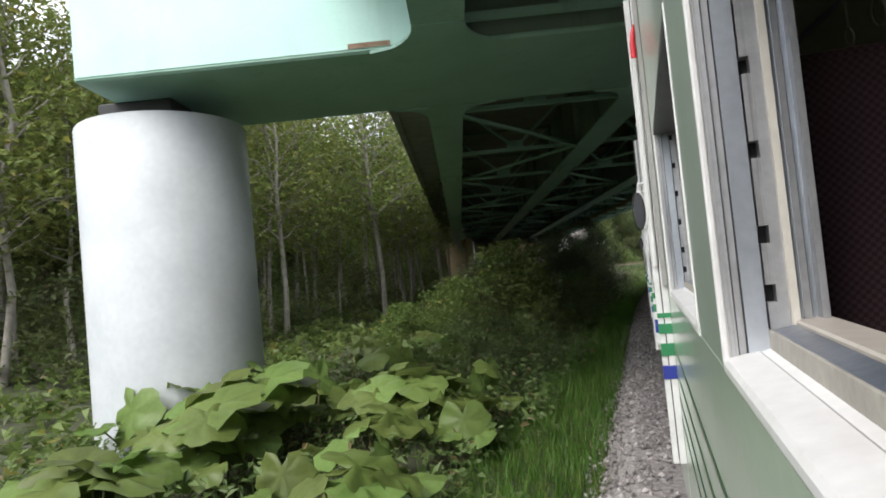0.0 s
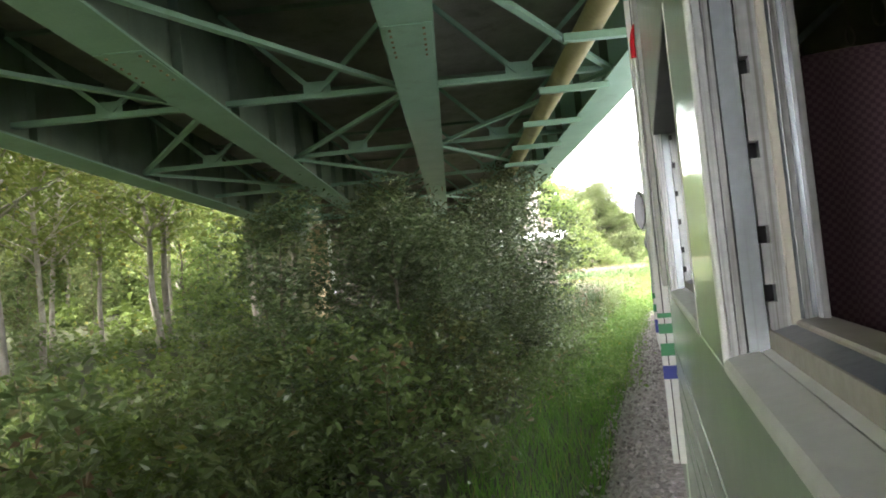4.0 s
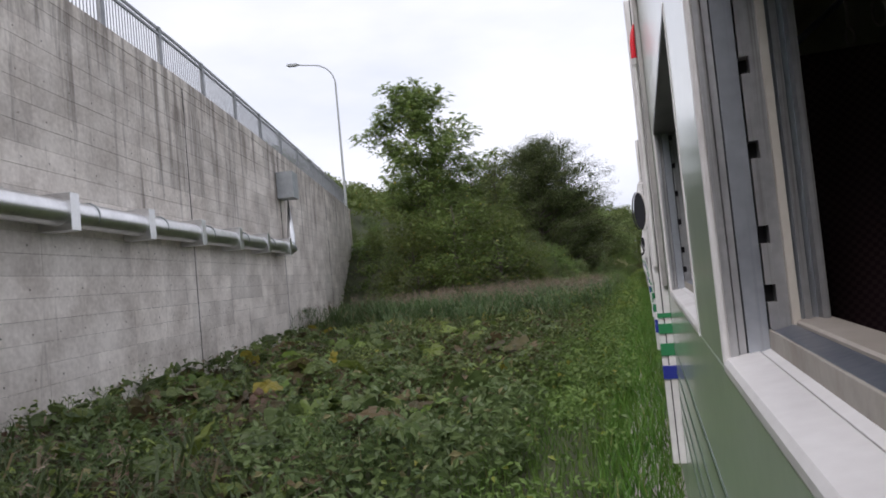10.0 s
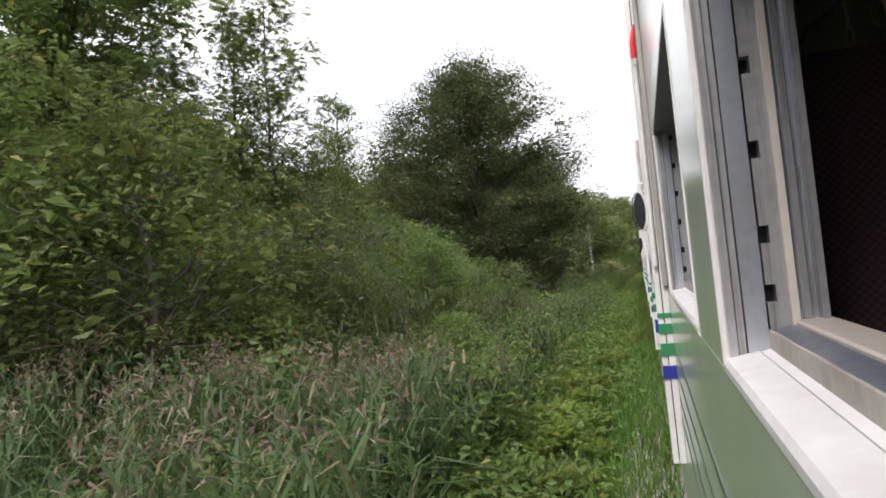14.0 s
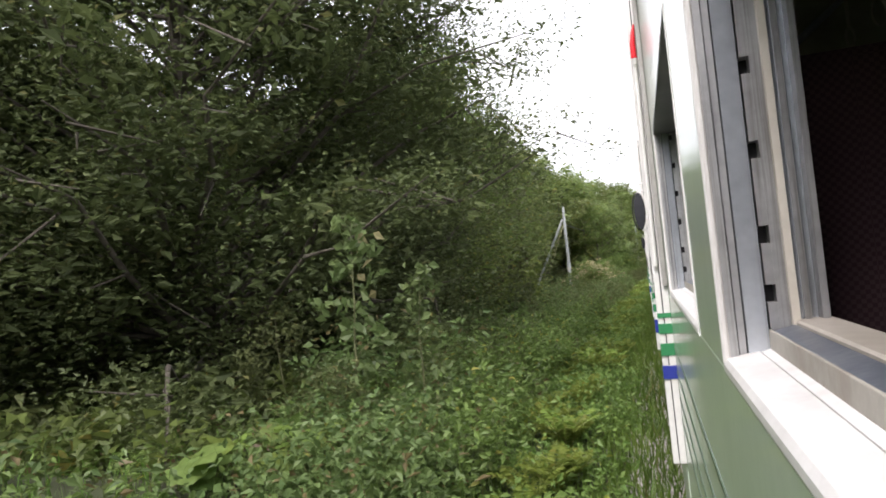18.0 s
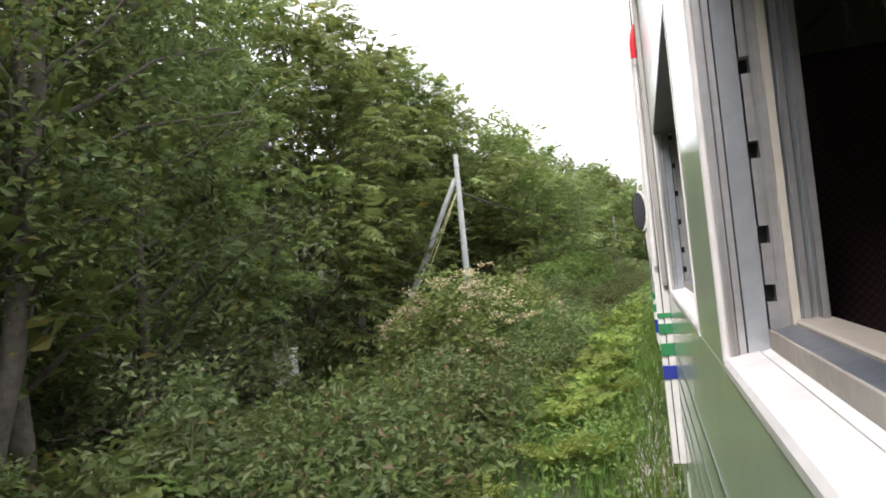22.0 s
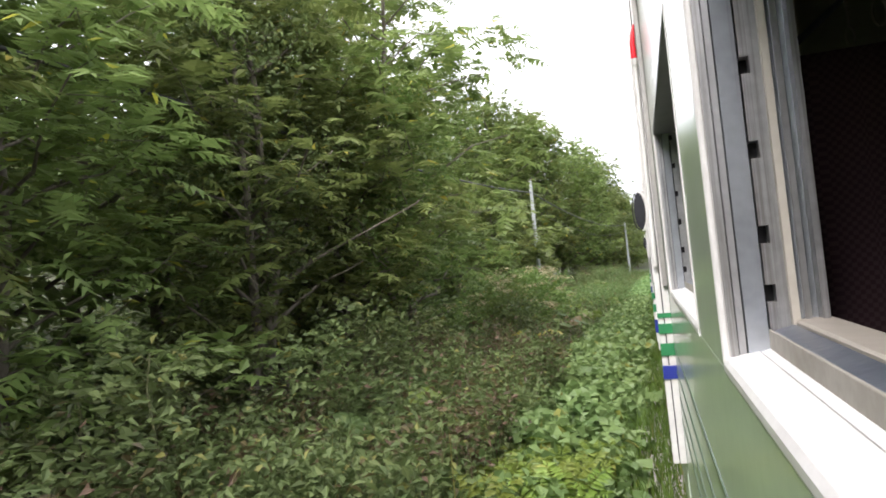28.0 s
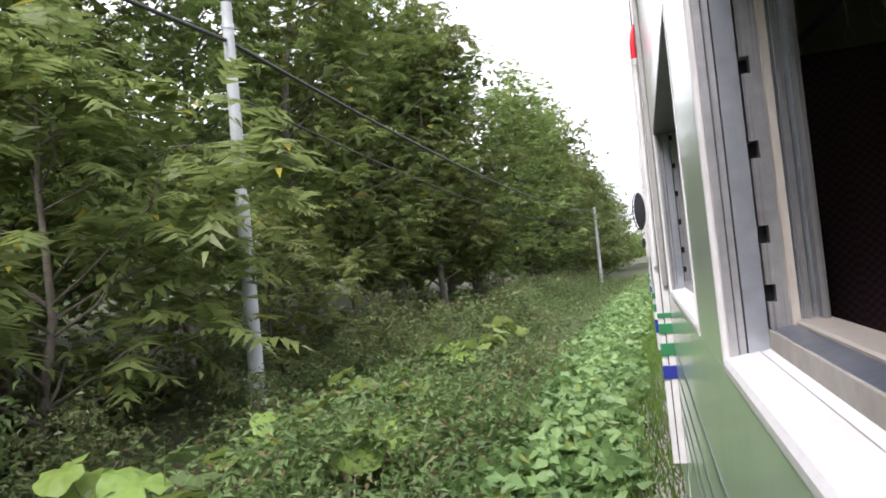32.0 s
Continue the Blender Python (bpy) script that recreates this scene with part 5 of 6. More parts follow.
for s0, s1, n, mat in ((0, 30, 2000, "leaf_herb"), (30, 58, 2000, "leaf_grey"), (58, 78, 2400, "leaf_grey"), (78, 92, 1800, "leaf_grey"), (92, 112, 2600, "leaf_herb"), (112, 150, 1500, "leaf_herb"), (150, 200, 2800, "leaf_herb"), (200, 240, 2200, "leaf_dark"), (240, 275, 2800, "leaf_herb"), (275, 330, 2000, "leaf_herb")):
    P = patch(s0, s1, -9.0, -1.9, n, rng, 0.5)
    stuff("undergrowth", join([herb(P, 0.75, 6, 0.165, rng, 0.5), herb(patch(s0, s1, -9.0, -2.1, n, rng), 0.35, 3, 0.17, rng, 0.5)]), mat, "tangled knee-high undergrowth of mixed herbs", "undergrowth")
stuff("undergrowth", herb(patch(60, 128, -22.0, -8.0, 5200, rng, 0.5), 0.65, 8, 0.17, rng, 0.6, True), "leaf_herb", "tangled knee-high undergrowth towards the wall", "undergrowth")
stuff("undergrowth", herb(patch(-5, 60, -36.0, -9.0, 6000, rng, 0.4), 0.8, 8, 0.28, rng, 0.6, True), "leaf_mid", "low green undergrowth on the forest floor", "undergrowth")
stuff("undergrowth", herb(patch(128, 330, -18.0, -9.0, 7000, rng, 0.4), 0.8, 8, 0.28, rng, 0.6, True), "leaf_dark", "dark undergrowth below the trees", "undergrowth")
stuff("undergrowth", herb(patch(186, 262, -30, -8.5, 5200, rng, 0.4), 1.2, 8, 0.3, rng, 0.6, True), "leaf_dark", "dark undergrowth on the floor of the wood", "undergrowth")
stuff("verge_herbs", herb(patch(144, 206, -5.6, -2.4, 2400, rng, 0.7), 0.5, 6, 0.15, rng, 0.55), "leaf_mid", "leafy herbs below the trees", "herbs")
stuff("bank_cover", join([herb(patch(110, 166, -13, -3.0, 6500, rng, 0.6), 0.5, 7, 0.14, rng, 0.55), herb(patch(110, 166, -27, -12.0, 6000, rng, 0.6), 0.55, 8, 0.2, rng, 0.6, True)]), "leaf_lush", "dense green cover of leaves over the bank", "undergrowth")
stuff("bank_cover", herb(patch(126, 144, -9, -2.6, 2600, rng, 0.8), 0.45, 7, 0.13, rng, 0.5), "leaf_fern", "light green leafy cover at the foot of the bank", "undergrowth")
stuff("bank_grass", blades(patch(110, 158, -14, -2.6, 7000, rng), 0.6, 0.016, rng, 0.8), "blade_grass", "long grass on the bank", "grass")
yp = np.array([tuple(yard(a, b)) for a, b in zip(rng.uniform(-80, -16.5, 4200), rng.uniform(62, 128, 4200))])
yp[:, 2] = height(yp[:, 0], yp[:, 1])
stuff("undergrowth", herb(yp, 1.6, 8, 0.5, rng, 0.6, True), "leaf_mid", "green undergrowth on the road fill beside the bridge", "undergrowth")
stuff("undergrowth", herb(patch(150, 215, -12.0, -5.5, 3600, rng, 0.4), 0.9, 8, 0.24, rng, 0.6, True), "leaf_mid", "leafy undergrowth at the wood's edge", "undergrowth")
stuff("yellow_herbs", herb(patch(82, 110, -13, -2.8, 900, rng, 0.12), 0.75, 9, 0.12, rng, 0.5), "leaf_light", "yellowing feathery herbs in patches over the meadow", "herbs")
stuff("tall_grass", blades(patch(70, 108, -12, -2.8, 5200, rng, 0.3), 0.9, 0.016, rng, 1.1), "blade_reed", "arching grey-green grass in the meadow", "grass")
for s0, s1, n in ((92, 112, 700), (112, 150, 1200)):
    stuff("verge_herbs", herb(patch(s0, s1, -2.9, -0.9, n, rng, 0.6), 0.55, 8, 0.13, rng, 0.55), "leaf_mid", "tall mixed weeds between verge and meadow", "herbs")
for s0, s1, mat in ((108, 132, "leaf_mid"), (130, 152, "leaf_herb"), (150, 172, "leaf_mid"), (170, 192, "leaf_herb"), (190, 197.5, "leaf_herb"), (207, 219, "leaf_dark"), (217, 232, "leaf_dark"), (226, 238, "leaf_dark"), (252, 268, "leaf_herb")):
    stuff("edge_brush", join([herb(patch(s0, s1, -4.4, -2.0, 900, rng, 0.35), 1.15, 14, 0.12, rng, 0.5), herb(patch(s0, s1, -3.4, -1.9, 600, rng, 0.5), 0.7, 9, 0.12, rng, 0.5)]), mat, "waist-high leafy brush along the verge's edge", "brush")
stuff("dry_leaves", herb(patch(226, 240, -6.0, -2.1, 1100, rng, 0.4), 1.2, 9, 0.12, rng, 0.5), "leaf_dry", "withering brown leaves in the brush", "leaves")
stuff("dry_stems", blades(patch(222, 264, -4.8, -2.1, 900, rng, 0.4), 1.1, 0.012, rng, 0.5), "plume", "dry brown stems along the verge's edge", "stems")
stuff("dry_leaves", herb(patch(80, 106, -12, -3.0, 1500, rng, 0.3), 0.5, 7, 0.15, rng, 0.7), "leaf_dry", "withered brown leaves in the meadow", "leaves")


def reeds(s0, s1, lat0, lat1, n, hgt, name, plume_part=0.25):
    P = patch(s0, s1, lat0, lat1, n, rng, 0.5)
    L = np.repeat(P, 6, 0) + np.stack([rng.normal(0, 0.03, n * 6), rng.normal(0, 0.03, n * 6), hgt * rng.uniform(0.15, 0.85, n * 6)], 1)
    stuff(name, join([blades(P, hgt, 0.012, rng, 0.12), blades(L, 0.46, 0.034, rng, 1.5)]), "blade_reed", "tall grey-green reeds with arching blades", "reeds")
    Q = P[rng.random(n) < plume_part]
    tops = Q + np.stack([rng.normal(0, 0.1, len(Q)), rng.normal(0, 0.1, len(Q)), np.full(len(Q), hgt * 1.02)], 1)
    idx = np.repeat(np.arange(len(Q)), 22)
    C = tops[idx] + rng.normal(0, 1, (len(idx), 3)) * [0.075, 0.075, 0.15]
    stuff("reed_plumes", join([scatter(C, 0.10, rng, 0.3, 0.6, 0.2, True), blades(Q, hgt * 1.05, 0.008, rng, 0.05)]), "plume", "pinkish brown feathery reed plumes", "reeds")


reeds(66, 86, -9.5, -3.2, 650, 1.05, "reeds", 0.10)
reeds(107, 121, -12.5, -2.1, 2700, 1.55, "reeds", 0.26)
reeds(104, 113, -10, -3.4, 500, 1.25, "reeds", 0.0)
reeds(108, 116, -17.5, -12, 650, 1.6, "reeds", 0.08)
reeds(76, 86, -13.5, -9.0, 260, 1.3, "reeds", 0.0)
reeds(118, 138, -6.5, -2.1, 900, 1.1, "reeds", 0.10)
reeds(56, 70, -7, -3.0, 500, 1.2, "reeds", 0.15)


# ---------------------------------------------------------------- plants: broad leaves and ferns
def broad_leaf(seed, r=0.42):
    """A round heart-shaped leaf, dished and wavy."""
    g = np.random.default_rng(seed)
    n = 22
    V, F = [(0.0, 0.0, 0.0)], []
    for ring, q in ((1, 0.5), (2, 1.0)):
        for i in range(n):
            a = 2 * math.pi * i / n
            notch = 1 - 0.62 * math.exp(-((abs(a - math.pi)) / 0.28) ** 2)
            rr = r * q * (notch if ring == 2 else min(1, notch + 0.25)) * (1 + 0.05 * g.normal())
            V.append((rr * math.cos(a) + 0.05, rr * math.sin(a), r * (0.16 * q * math.cos(2 * a) + 0.07 * q * math.sin(7 * a) + 0.04 * g.normal()) - (0.12 * r if ring == 2 else -0.05 * r)))
    for i in range(n):
        j = (i + 1) % n
        F += [(0, 1 + i, 1 + j), (1 + i, 1 + n + i, 1 + n + j), (1 + i, 1 + n + j, 1 + j)]
    return np.array(V), np.array(F)


LEAF_MESH = [mesh_from("leaf", *broad_leaf(k)) for k in range(4)]
for me in LEAF_MESH:
    me.shade_smooth()
LEAF_TWIN, LEAF_DRY = [me.copy() for me in LEAF_MESH], [me.copy() for me in LEAF_MESH]
for me in LEAF_DRY:
    me.materials.append(M["leaf_dry"])
for me in LEAF_MESH:
    me.materials.append(M["leaf_lush"])
for me in LEAF_TWIN:
    me.materials.append(M["leaf_big"])


def butterbur(seed, count, hgt, state):
    g = random.Random(seed)
    ob = thing("butterbur_plant", ("broad round green butterbur leaves on stalks", "broad round yellowing butterbur leaves on tall stalks", "withered brown butterbur leaves")[state], "plant", "butterbur plants")
    for i in range(count):
        a, r, h = g.uniform(0, 6.28), g.uniform(0.12, 0.55), hgt * g.uniform(0.6, 1.1)
        x, y = r * math.cos(a), r * math.sin(a)
        stalk = part("stalk", tube([(x * 0.15, y * 0.15, -0.15), (x * 0.6, y * 0.6, h * 0.6), (x, y, h)], [0.018, 0.014, 0.010], 6), M["stem"], ob, smooth=True)
        lf = part("leaf", (LEAF_MESH, LEAF_TWIN, LEAF_DRY)[state][i % 4], None, stalk)
        k = g.uniform(0.6, 1.05)
        lf.matrix_local = pose(x, y, h, g.gauss(0, 24), g.gauss(22, 20), math.degrees(a)) @ Matrix.Diagonal((k, k, k, 1))
    return ob


def leaf_carpet(s0, s1, lat0, lat1, n, hgt, mat, label):
    """Large round leaves of many plants grown into one another."""
    P = patch(s0, s1, lat0, lat1, n, rng, 0.22)
    forms = [broad_leaf(k) for k in range(10, 15)]
    shapes = []
    for i, p in enumerate(P):
        V, F = forms[i % 5]
        k = rng.uniform(0.35, 0.85)
        m = np.array((Matrix.Rotation(rng.uniform(0, 6.283), 3, "Z") @ Matrix.Rotation(rng.normal(0.45, 0.35), 3, "Y") @ Matrix.Rotation(rng.normal(0, 0.35), 3, "X")) * k)
        shapes.append((V @ m.T + p + [0, 0, hgt * rng.uniform(0.45, 1.1)], F))
    stuff("leaf_carpet", join(shapes), mat, label, "leaves")


leaf_carpet(82, 108, -20, -3.0, 620, 0.62, "leaf_herb", "dull green broad leaves covering the meadow")
leaf_carpet(84, 108, -20, -3.2, 300, 0.55, "leaf_dry", "withered brown broad leaves lying in the meadow")
leaf_carpet(84, 109, -19, -3.0, 120, 0.72, "leaf_big", "yellowing broad leaves in the meadow")
leaf_carpet(228, 262, -5.6, -2.1, 120, 0.75, "leaf_herb", "dull green broad leaves along the verge's edge")
leaf_carpet(232, 262, -4.6, -2.2, 40, 0.8, "leaf_big", "yellowing broad leaves along the verge's edge")
BURS = {}


def bur(kind, s, lat, k=1.0):
    p = at(s, lat)
    m = pose(p.x, p.y, ground_z(p), 0, 0, random.uniform(0, 360))
    if kind not in BURS:
        ob = butterbur(*kind)
        ob.matrix_world = m
        BURS[kind] = ob
    else:
        ob = copy_thing(BURS[kind], m)
    ob.scale = (k, k, k)


random.seed(5)
GREEN, GREEN2, GOLD, GOLD2, BROWN = (1, 5, 0.85, 0), (2, 6, 1.05, 0), (3, 5, 0.95, 1), (4, 4, 1.15, 1), (5, 6, 0.8, 2)
for i in range(10):
    bur((GREEN, GREEN2)[i % 2], random.uniform(3.5, 34), random.uniform(-8.0, -3.0), random.uniform(0.8, 1.3))
for i in range(16):
    bur((GREEN, GREEN2)[i % 2], random.uniform(4.0, 11), random.uniform(-6.4, -2.7), random.uniform(0.9, 1.3))
for i in range(8):
    bur((GREEN2, GREEN)[i % 2], random.uniform(7.2, 10.5), random.uniform(-8.6, -5.6), random.uniform(1.25, 1.5))
for i in range(16):
    bur((GREEN, GREEN2, GREEN)[i % 3], random.uniform(11, 27), random.uniform(-10.5, -4.6), random.uniform(0.9, 1.25))
for i in range(30):
    bur((GREEN, GOLD, BROWN)[i % 3], random.uniform(84, 110), random.uniform(-12.0, -2.8), random.uniform(0.55, 0.85))
for i in range(9):
    bur((GREEN, GOLD, GREEN2)[i % 3], random.uniform(134, 200), random.uniform(-5.0, -2.4), random.uniform(0.6, 0.95))
for i in range(10):
    bur((GREEN, GOLD, GREEN2)[i % 3], random.uniform(146.5, 153.5), random.uniform(-5.4, -2.5), random.uniform(0.6, 0.9))
for i in range(16):
    bur((GOLD, GOLD2)[i % 2], random.uniform(252, 275), random.uniform(-5.4, -2.9), random.uniform(0.62, 0.95))
for i in range(10):
    bur((GOLD, GREEN2)[i % 2], random.uniform(232, 300), random.uniform(-5.6, -3.2), random.uniform(0.7, 1.0))


def fern_shape(seed):
    g = np.random.default_rng(seed)
    n = 10
    az = np.linspace(0, 6.283, n, endpoint=False) + g.normal(0, 0.2, n)
    D = np.stack([np.cos(az), np.sin(az), np.full(n, 1.9)], 1)
    return fronds(np.zeros((n, 3)), D, 0.85 * g.uniform(0.8, 1.2, n), g, pairs=15, wide=0.28, leaf=0.125, sag=0.42)


FERNS = [mesh_from("fern", *fern_shape(k)) for k in range(3)]
for me in FERNS:
    me.materials.append(M["leaf_fern"])
for s0, s1, n in ((112, 150, 70), (150, 190, 80), (190, 232, 130)):
    beds = []
    for k, p in enumerate(patch(s0, s1, -2.0, -0.8, n, rng, 0.5)):
        V, F = fern_shape(k % 4 + 10)
        a, q = rng.uniform(0, 6.283), rng.uniform(0.55, 1.0)
        c, d = math.cos(a) * q, math.sin(a) * q
        beds.append((np.stack([V[:, 0] * c - V[:, 1] * d, V[:, 0] * d + V[:, 1] * c, V[:, 2] * q], 1) + p, F))
    stuff("fern_bed", join(beds), "leaf_fern", "bright ferns grown together along the verge", "ferns")
for i in range(270):
    s = random.choice((random.uniform(110, 145), random.uniform(140, 230), random.uniform(185, 232), random.uniform(186, 215)))
    p = at(s, random.uniform(-2.1, -0.9))
    f = tagged(new("fern", FERNS[i % 3]), "bright green fern rosette on the verge", "fern", "ferns on the verge")
    k = random.uniform(0.75, 1.25) if s > 186 else random.uniform(0.65, 1.1)
    f.matrix_world = pose(p.x, p.y, ground_z(p) - 0.02, 0, 0, random.uniform(0, 360)) @ Matrix.Diagonal((k, k, k, 1))


# ---------------------------------------------------------------- plants: flowering bushes
def flower_bush(seed):
    ob = thing("flowering_bush", "leafy bush topped with cream withering blossom heads", "bush", "flowering bushes")
    g = np.random.default_rng(seed)
    w, f = tree_shape(seed, 1.9, 1.35, 0.05, 20, 6, 13, 0.15, 0.18, 0.025, dome)
    part("stem", w, M["stem"], ob)
    part("foliage", f, M["leaf_lush"], ob)
    n = 24
    az, r = g.uniform(0, 6.28, n), 1.42 * np.sqrt(g.uniform(0, 1, n))
    C = np.stack([r * np.cos(az), r * np.sin(az), 2.0 - 0.95 * (r / 1.35) ** 2 + g.normal(0, 0.1, n)], 1)
    idx = np.repeat(np.arange(n), 46)
    part("blossom", scatter(C[idx] + g.normal(0, 1, (len(idx), 3)) * [0.075, 0.075, 0.034], 0.042, g, 1.0, 0, 0.9, True), M["blossom"], ob, "cream fluffy blossom heads")
    return ob


fb = flower_bush(9)
spots = [(189.8, -4.5, 1.25), (191.6, -4.9, 1.4), (193.4, -4.0, 1.25), (188.2, -4.3, 1.05), (246.2, -5.0, 1.2), (248.6, -4.3, 1.3), (250.8, -5.0, 1.25), (248.0, -6.2, 1.3)]
for i, (s, lat, k) in enumerate(spots):
    p = at(s, lat)
    m = pose(p.x, p.y, ground_z(p) - 0.05, 0, 0, i * 67)
    ob = fb if i == 0 else copy_thing(fb, m)
    ob.matrix_world = m
    ob.scale = (k, k, k)

# ---------------------------------------------------------------- plants: shrubs
random.seed(21)


def rows_of(kinds, n, s0, s1, l0, l1, h0, h1, squash=1.0):
    for i in range(n):
        u = (i + random.random()) / n
        plant(kinds[i % len(kinds)], s0 + (s1 - s0) * u, random.uniform(l0, l1), random.uniform(h0, h1), squash=squash * random.uniform(0.85, 1.15))


rows_of(("shrub_a", "shrub_c", "shrub_b"), 22, 14, 50, -6.0, -3.2, 1.2, 2.2)
rows_of(("shrub_a", "shrub_c"), 14, 22, 60, -12, -6, 1.0, 2.0)
rows_of(("shrub_b", "shrub_a"), 9, 21, 41, -6.8, -4.2, 1.6, 2.2, 1.1)
rows_of(("shrub_a", "shrub_b"), 14, 52, 74, -7.5, -3.4, 0.9, 1.5)
rows_of(("shrub_a", "shrub_c", "shrub_b"), 14, 84, 108, -9, -3.0, 0.6, 1.1)
rows_of(("shrub_c", "thicket", "shrub_a"), 15, 119, 143, -8.5, -4.2, 1.2, 2.0)
rows_of(("shrub_b", "shrub_a", "shrub_c"), 22, 150, 186, -6.3, -3.4, 1.0, 2.1)
rows_of(("shrub_b", "shrub_b"), 7, 153, 166, -6.8, -4.2, 1.5, 2.3)
rows_of(("shrub_c", "shrub_a"), 9, 270, 302, -6.5, -4.2, 1.6, 2.4)
rows_of(("shrub_a", "shrub_b"), 7, 256, 272, -8.0, -5.8, 1.3, 2.0)
rows_of(("shrub_a", "shrub_c"), 8, 186, 206, -5.0, -3.6, 0.9, 1.5)
rows_of(("shrub_a", "shrub_b"), 24, 204, 244, -6.2, -3.6, 1.0, 2.2)
rows_of(("shrub_c", "shrub_a", "shrub_b"), 18, 266, 330, -8.5, -4.6, 1.0, 2.2)
rows_of(("shrub_c", "shrub_a"), 7, 227, 239, -3.8, -2.8, 0.7, 1.2)
rows_of(("shrub_a", "shrub_b", "shrub_c"), 16, 156, 230, -3.6, -2.8, 0.9, 1.5)
rows_of(("shrub_a", "shrub_b"), 9, 206, 240, -9.5, -7.5, 2.0, 2.8, 1.2)
rows_of(("shrub_c", "shrub_b"), 22, 200, 330, -11, -7, 1.5, 2.6)
for s, lat, h in ((229.0, -4.6, 2.2), (231.2, -4.2, 2.0), (233.6, -4.8, 2.3), (235.6, -4.2, 1.9)):
    plant("shrub_b", s, lat, h, squash=1.15)
plant("glossy", 50.6, -4.1, 5.3, squash=1.15)
plant("glossy", 53.6, -4.7, 6.6, squash=0.95)
for s, lat, h in ((24.0, -5.2, 3.9), (26.8, -5.6, 3.5), (21.2, -6.2, 2.6), (29.8, -5.6, 2.0), (33.6, -4.9, 1.6), (37.0, -5.2, 1.7), (20.0, -8.0, 2.0), (28.0, -8.0, 2.6)):
    plant("thicket", s, lat, h)
for s, lat, h in ((44.4, -4.1, 4.2), (47.6, -4.0, 5.0), (46.0, -6.2, 5.2), (50.0, -6.6, 5.4), (43.0, -7.0, 4.6)):
    plant("glossy", s, lat, h, squash=1.15)
for s, lat, h in ((60.0, -5.4, 2.1), (61.6, -7.2, 2.4), (62.8, -4.8, 1.7), (64.6, -6.2, 2.0), (66.2, -8.0, 2.1), (66.6, -4.6, 1.5), (68.8, -6.4, 1.7), (70.4, -4.8, 1.3), (72.0, -7.0, 1.6), (57.6, -6.8, 2.4), (63.4, -9.4, 2.4)):
    plant("thicket", s, lat, h)
for s, lat, h in ((43.6, -4.9, 4.4), (46.6, -4.7, 4.2), (25.0, -6.3, 3.5), (28.4, -7.4, 3.4)):
    plant("glossy", s, lat, h, squash=1.15)
for s, lat, h in ((196.0, -4.4, 2.3), (197.2, -4.1, 2.2), (198.6, -4.5, 2.4), (172.6, -5.2, 3.0)):
    plant("young", s, lat, h)
for s, lat, h in ((165.6, -6.3, 5.4), (167.6, -6.9, 6.0), (170.2, -6.6, 5.0)):
    plant("young_tall", s, lat, h, squash=1.2)
plant("glossy", 52.6, -5.4, 4.6, squash=1.0)
plant("glossy", 48.2, -5.4, 3.8, squash=1.3)
plant("shrub_a", 43.5, -4.6, 2.4)
plant("shrub_a", 36.0, -5.2, 2.4)
plant("shrub_b", 40.5, -4.6, 2.2)
plant("sapling", 152.2, -4.0, 3.7, squash=0.8)
plant("sapling", 152.8, -3.2, 2.9, squash=0.8)
plant("sapling", 168.5, -4.8, 3.6)

# ---------------------------------------------------------------- plants: trees
random.seed(33)
# forest beyond the bridge
for i in range(52):
    s = 8 + 84 * (i + random.random()) / 52
    lo = -16 - max(0, (s - 38) * 0.2)
    plant(("tall_a", "tall_b", "tall_a")[i % 3], s, lo - random.uniform(0, 1) ** 1.5 * 22, random.uniform(16, 22))
for i in range(22):
    s = 4 + 66 * (i + random.random()) / 22
    plant(("far_b", "far_a")[i % 2], s, -random.uniform(36, 47), random.uniform(15, 21))
for i in range(16):
    plant(("shrub_b", "far_b")[i % 2], 10 + 56 * (i + random.random()) / 16, -random.uniform(24, 34), random.uniform(3.0, 5.0))
for i in range(16):
    s = 12 + 50 * (i + random.random()) / 16
    plant(("tall_b", "tall_a")[i % 2], s, -17.5 - max(0, (s - 38) * 0.2) - random.uniform(0, 6), random.uniform(11, 15))
for i in range(6):
    plant("shrub_a", 16 + i * 8, -random.uniform(17, 20) - max(0, (i * 6 - 22) * 0.2), random.uniform(2.6, 4.2))
for a, b in ((-19, 71), (-22, 73), (-25, 70), (-28, 75), (-21, 67), (-31, 71), (-24, 78), (-30, 80)):
    p = yard(a, b)
    plant("far_a", 0, 0, world=(p.x, p.y), h=random.uniform(5, 8))
# group at the end of the wall
plant("ash_big", 0, 0, world=(-11.6, 126.5), top=17.7, squash=1.0)
plant("ash_b", 0, 0, world=(-6.4, 129.5), top=12.0, squash=0.8)
for s, lat, z in ((120.0, -12.0, 8.0), (125.5, -16.5, 9.4), (122.0, -9.2, 7.4), (125.0, -12.5, 9.0), (126.5, -7.6, 5.4), (129.5, -9.5, 7.2), (132.5, -6.8, 4.6)):
    plant("bush_b" if s in (126.5, 125.0) else "bush", s, lat, top=z, sink=0.3, squash=1.15)
for s, lat, z, k in ((131, -13.0, 12, "broad_b"), (136, -11.5, 10.5, "broad_b"), (128.5, -14, 11.0, "ash_a"), (140, -15, 9.4, "broad_b"), (135, -18, 11.5, "broad_b"), (146, -20, 9.0, "broad_b"), (162, -25, 17.4, "broad_c"), (142, -21, 9.5, "ash_a")):
    plant(k, s, lat, top=z)
plant("broad_b", 124, -14.5, top=12.0)
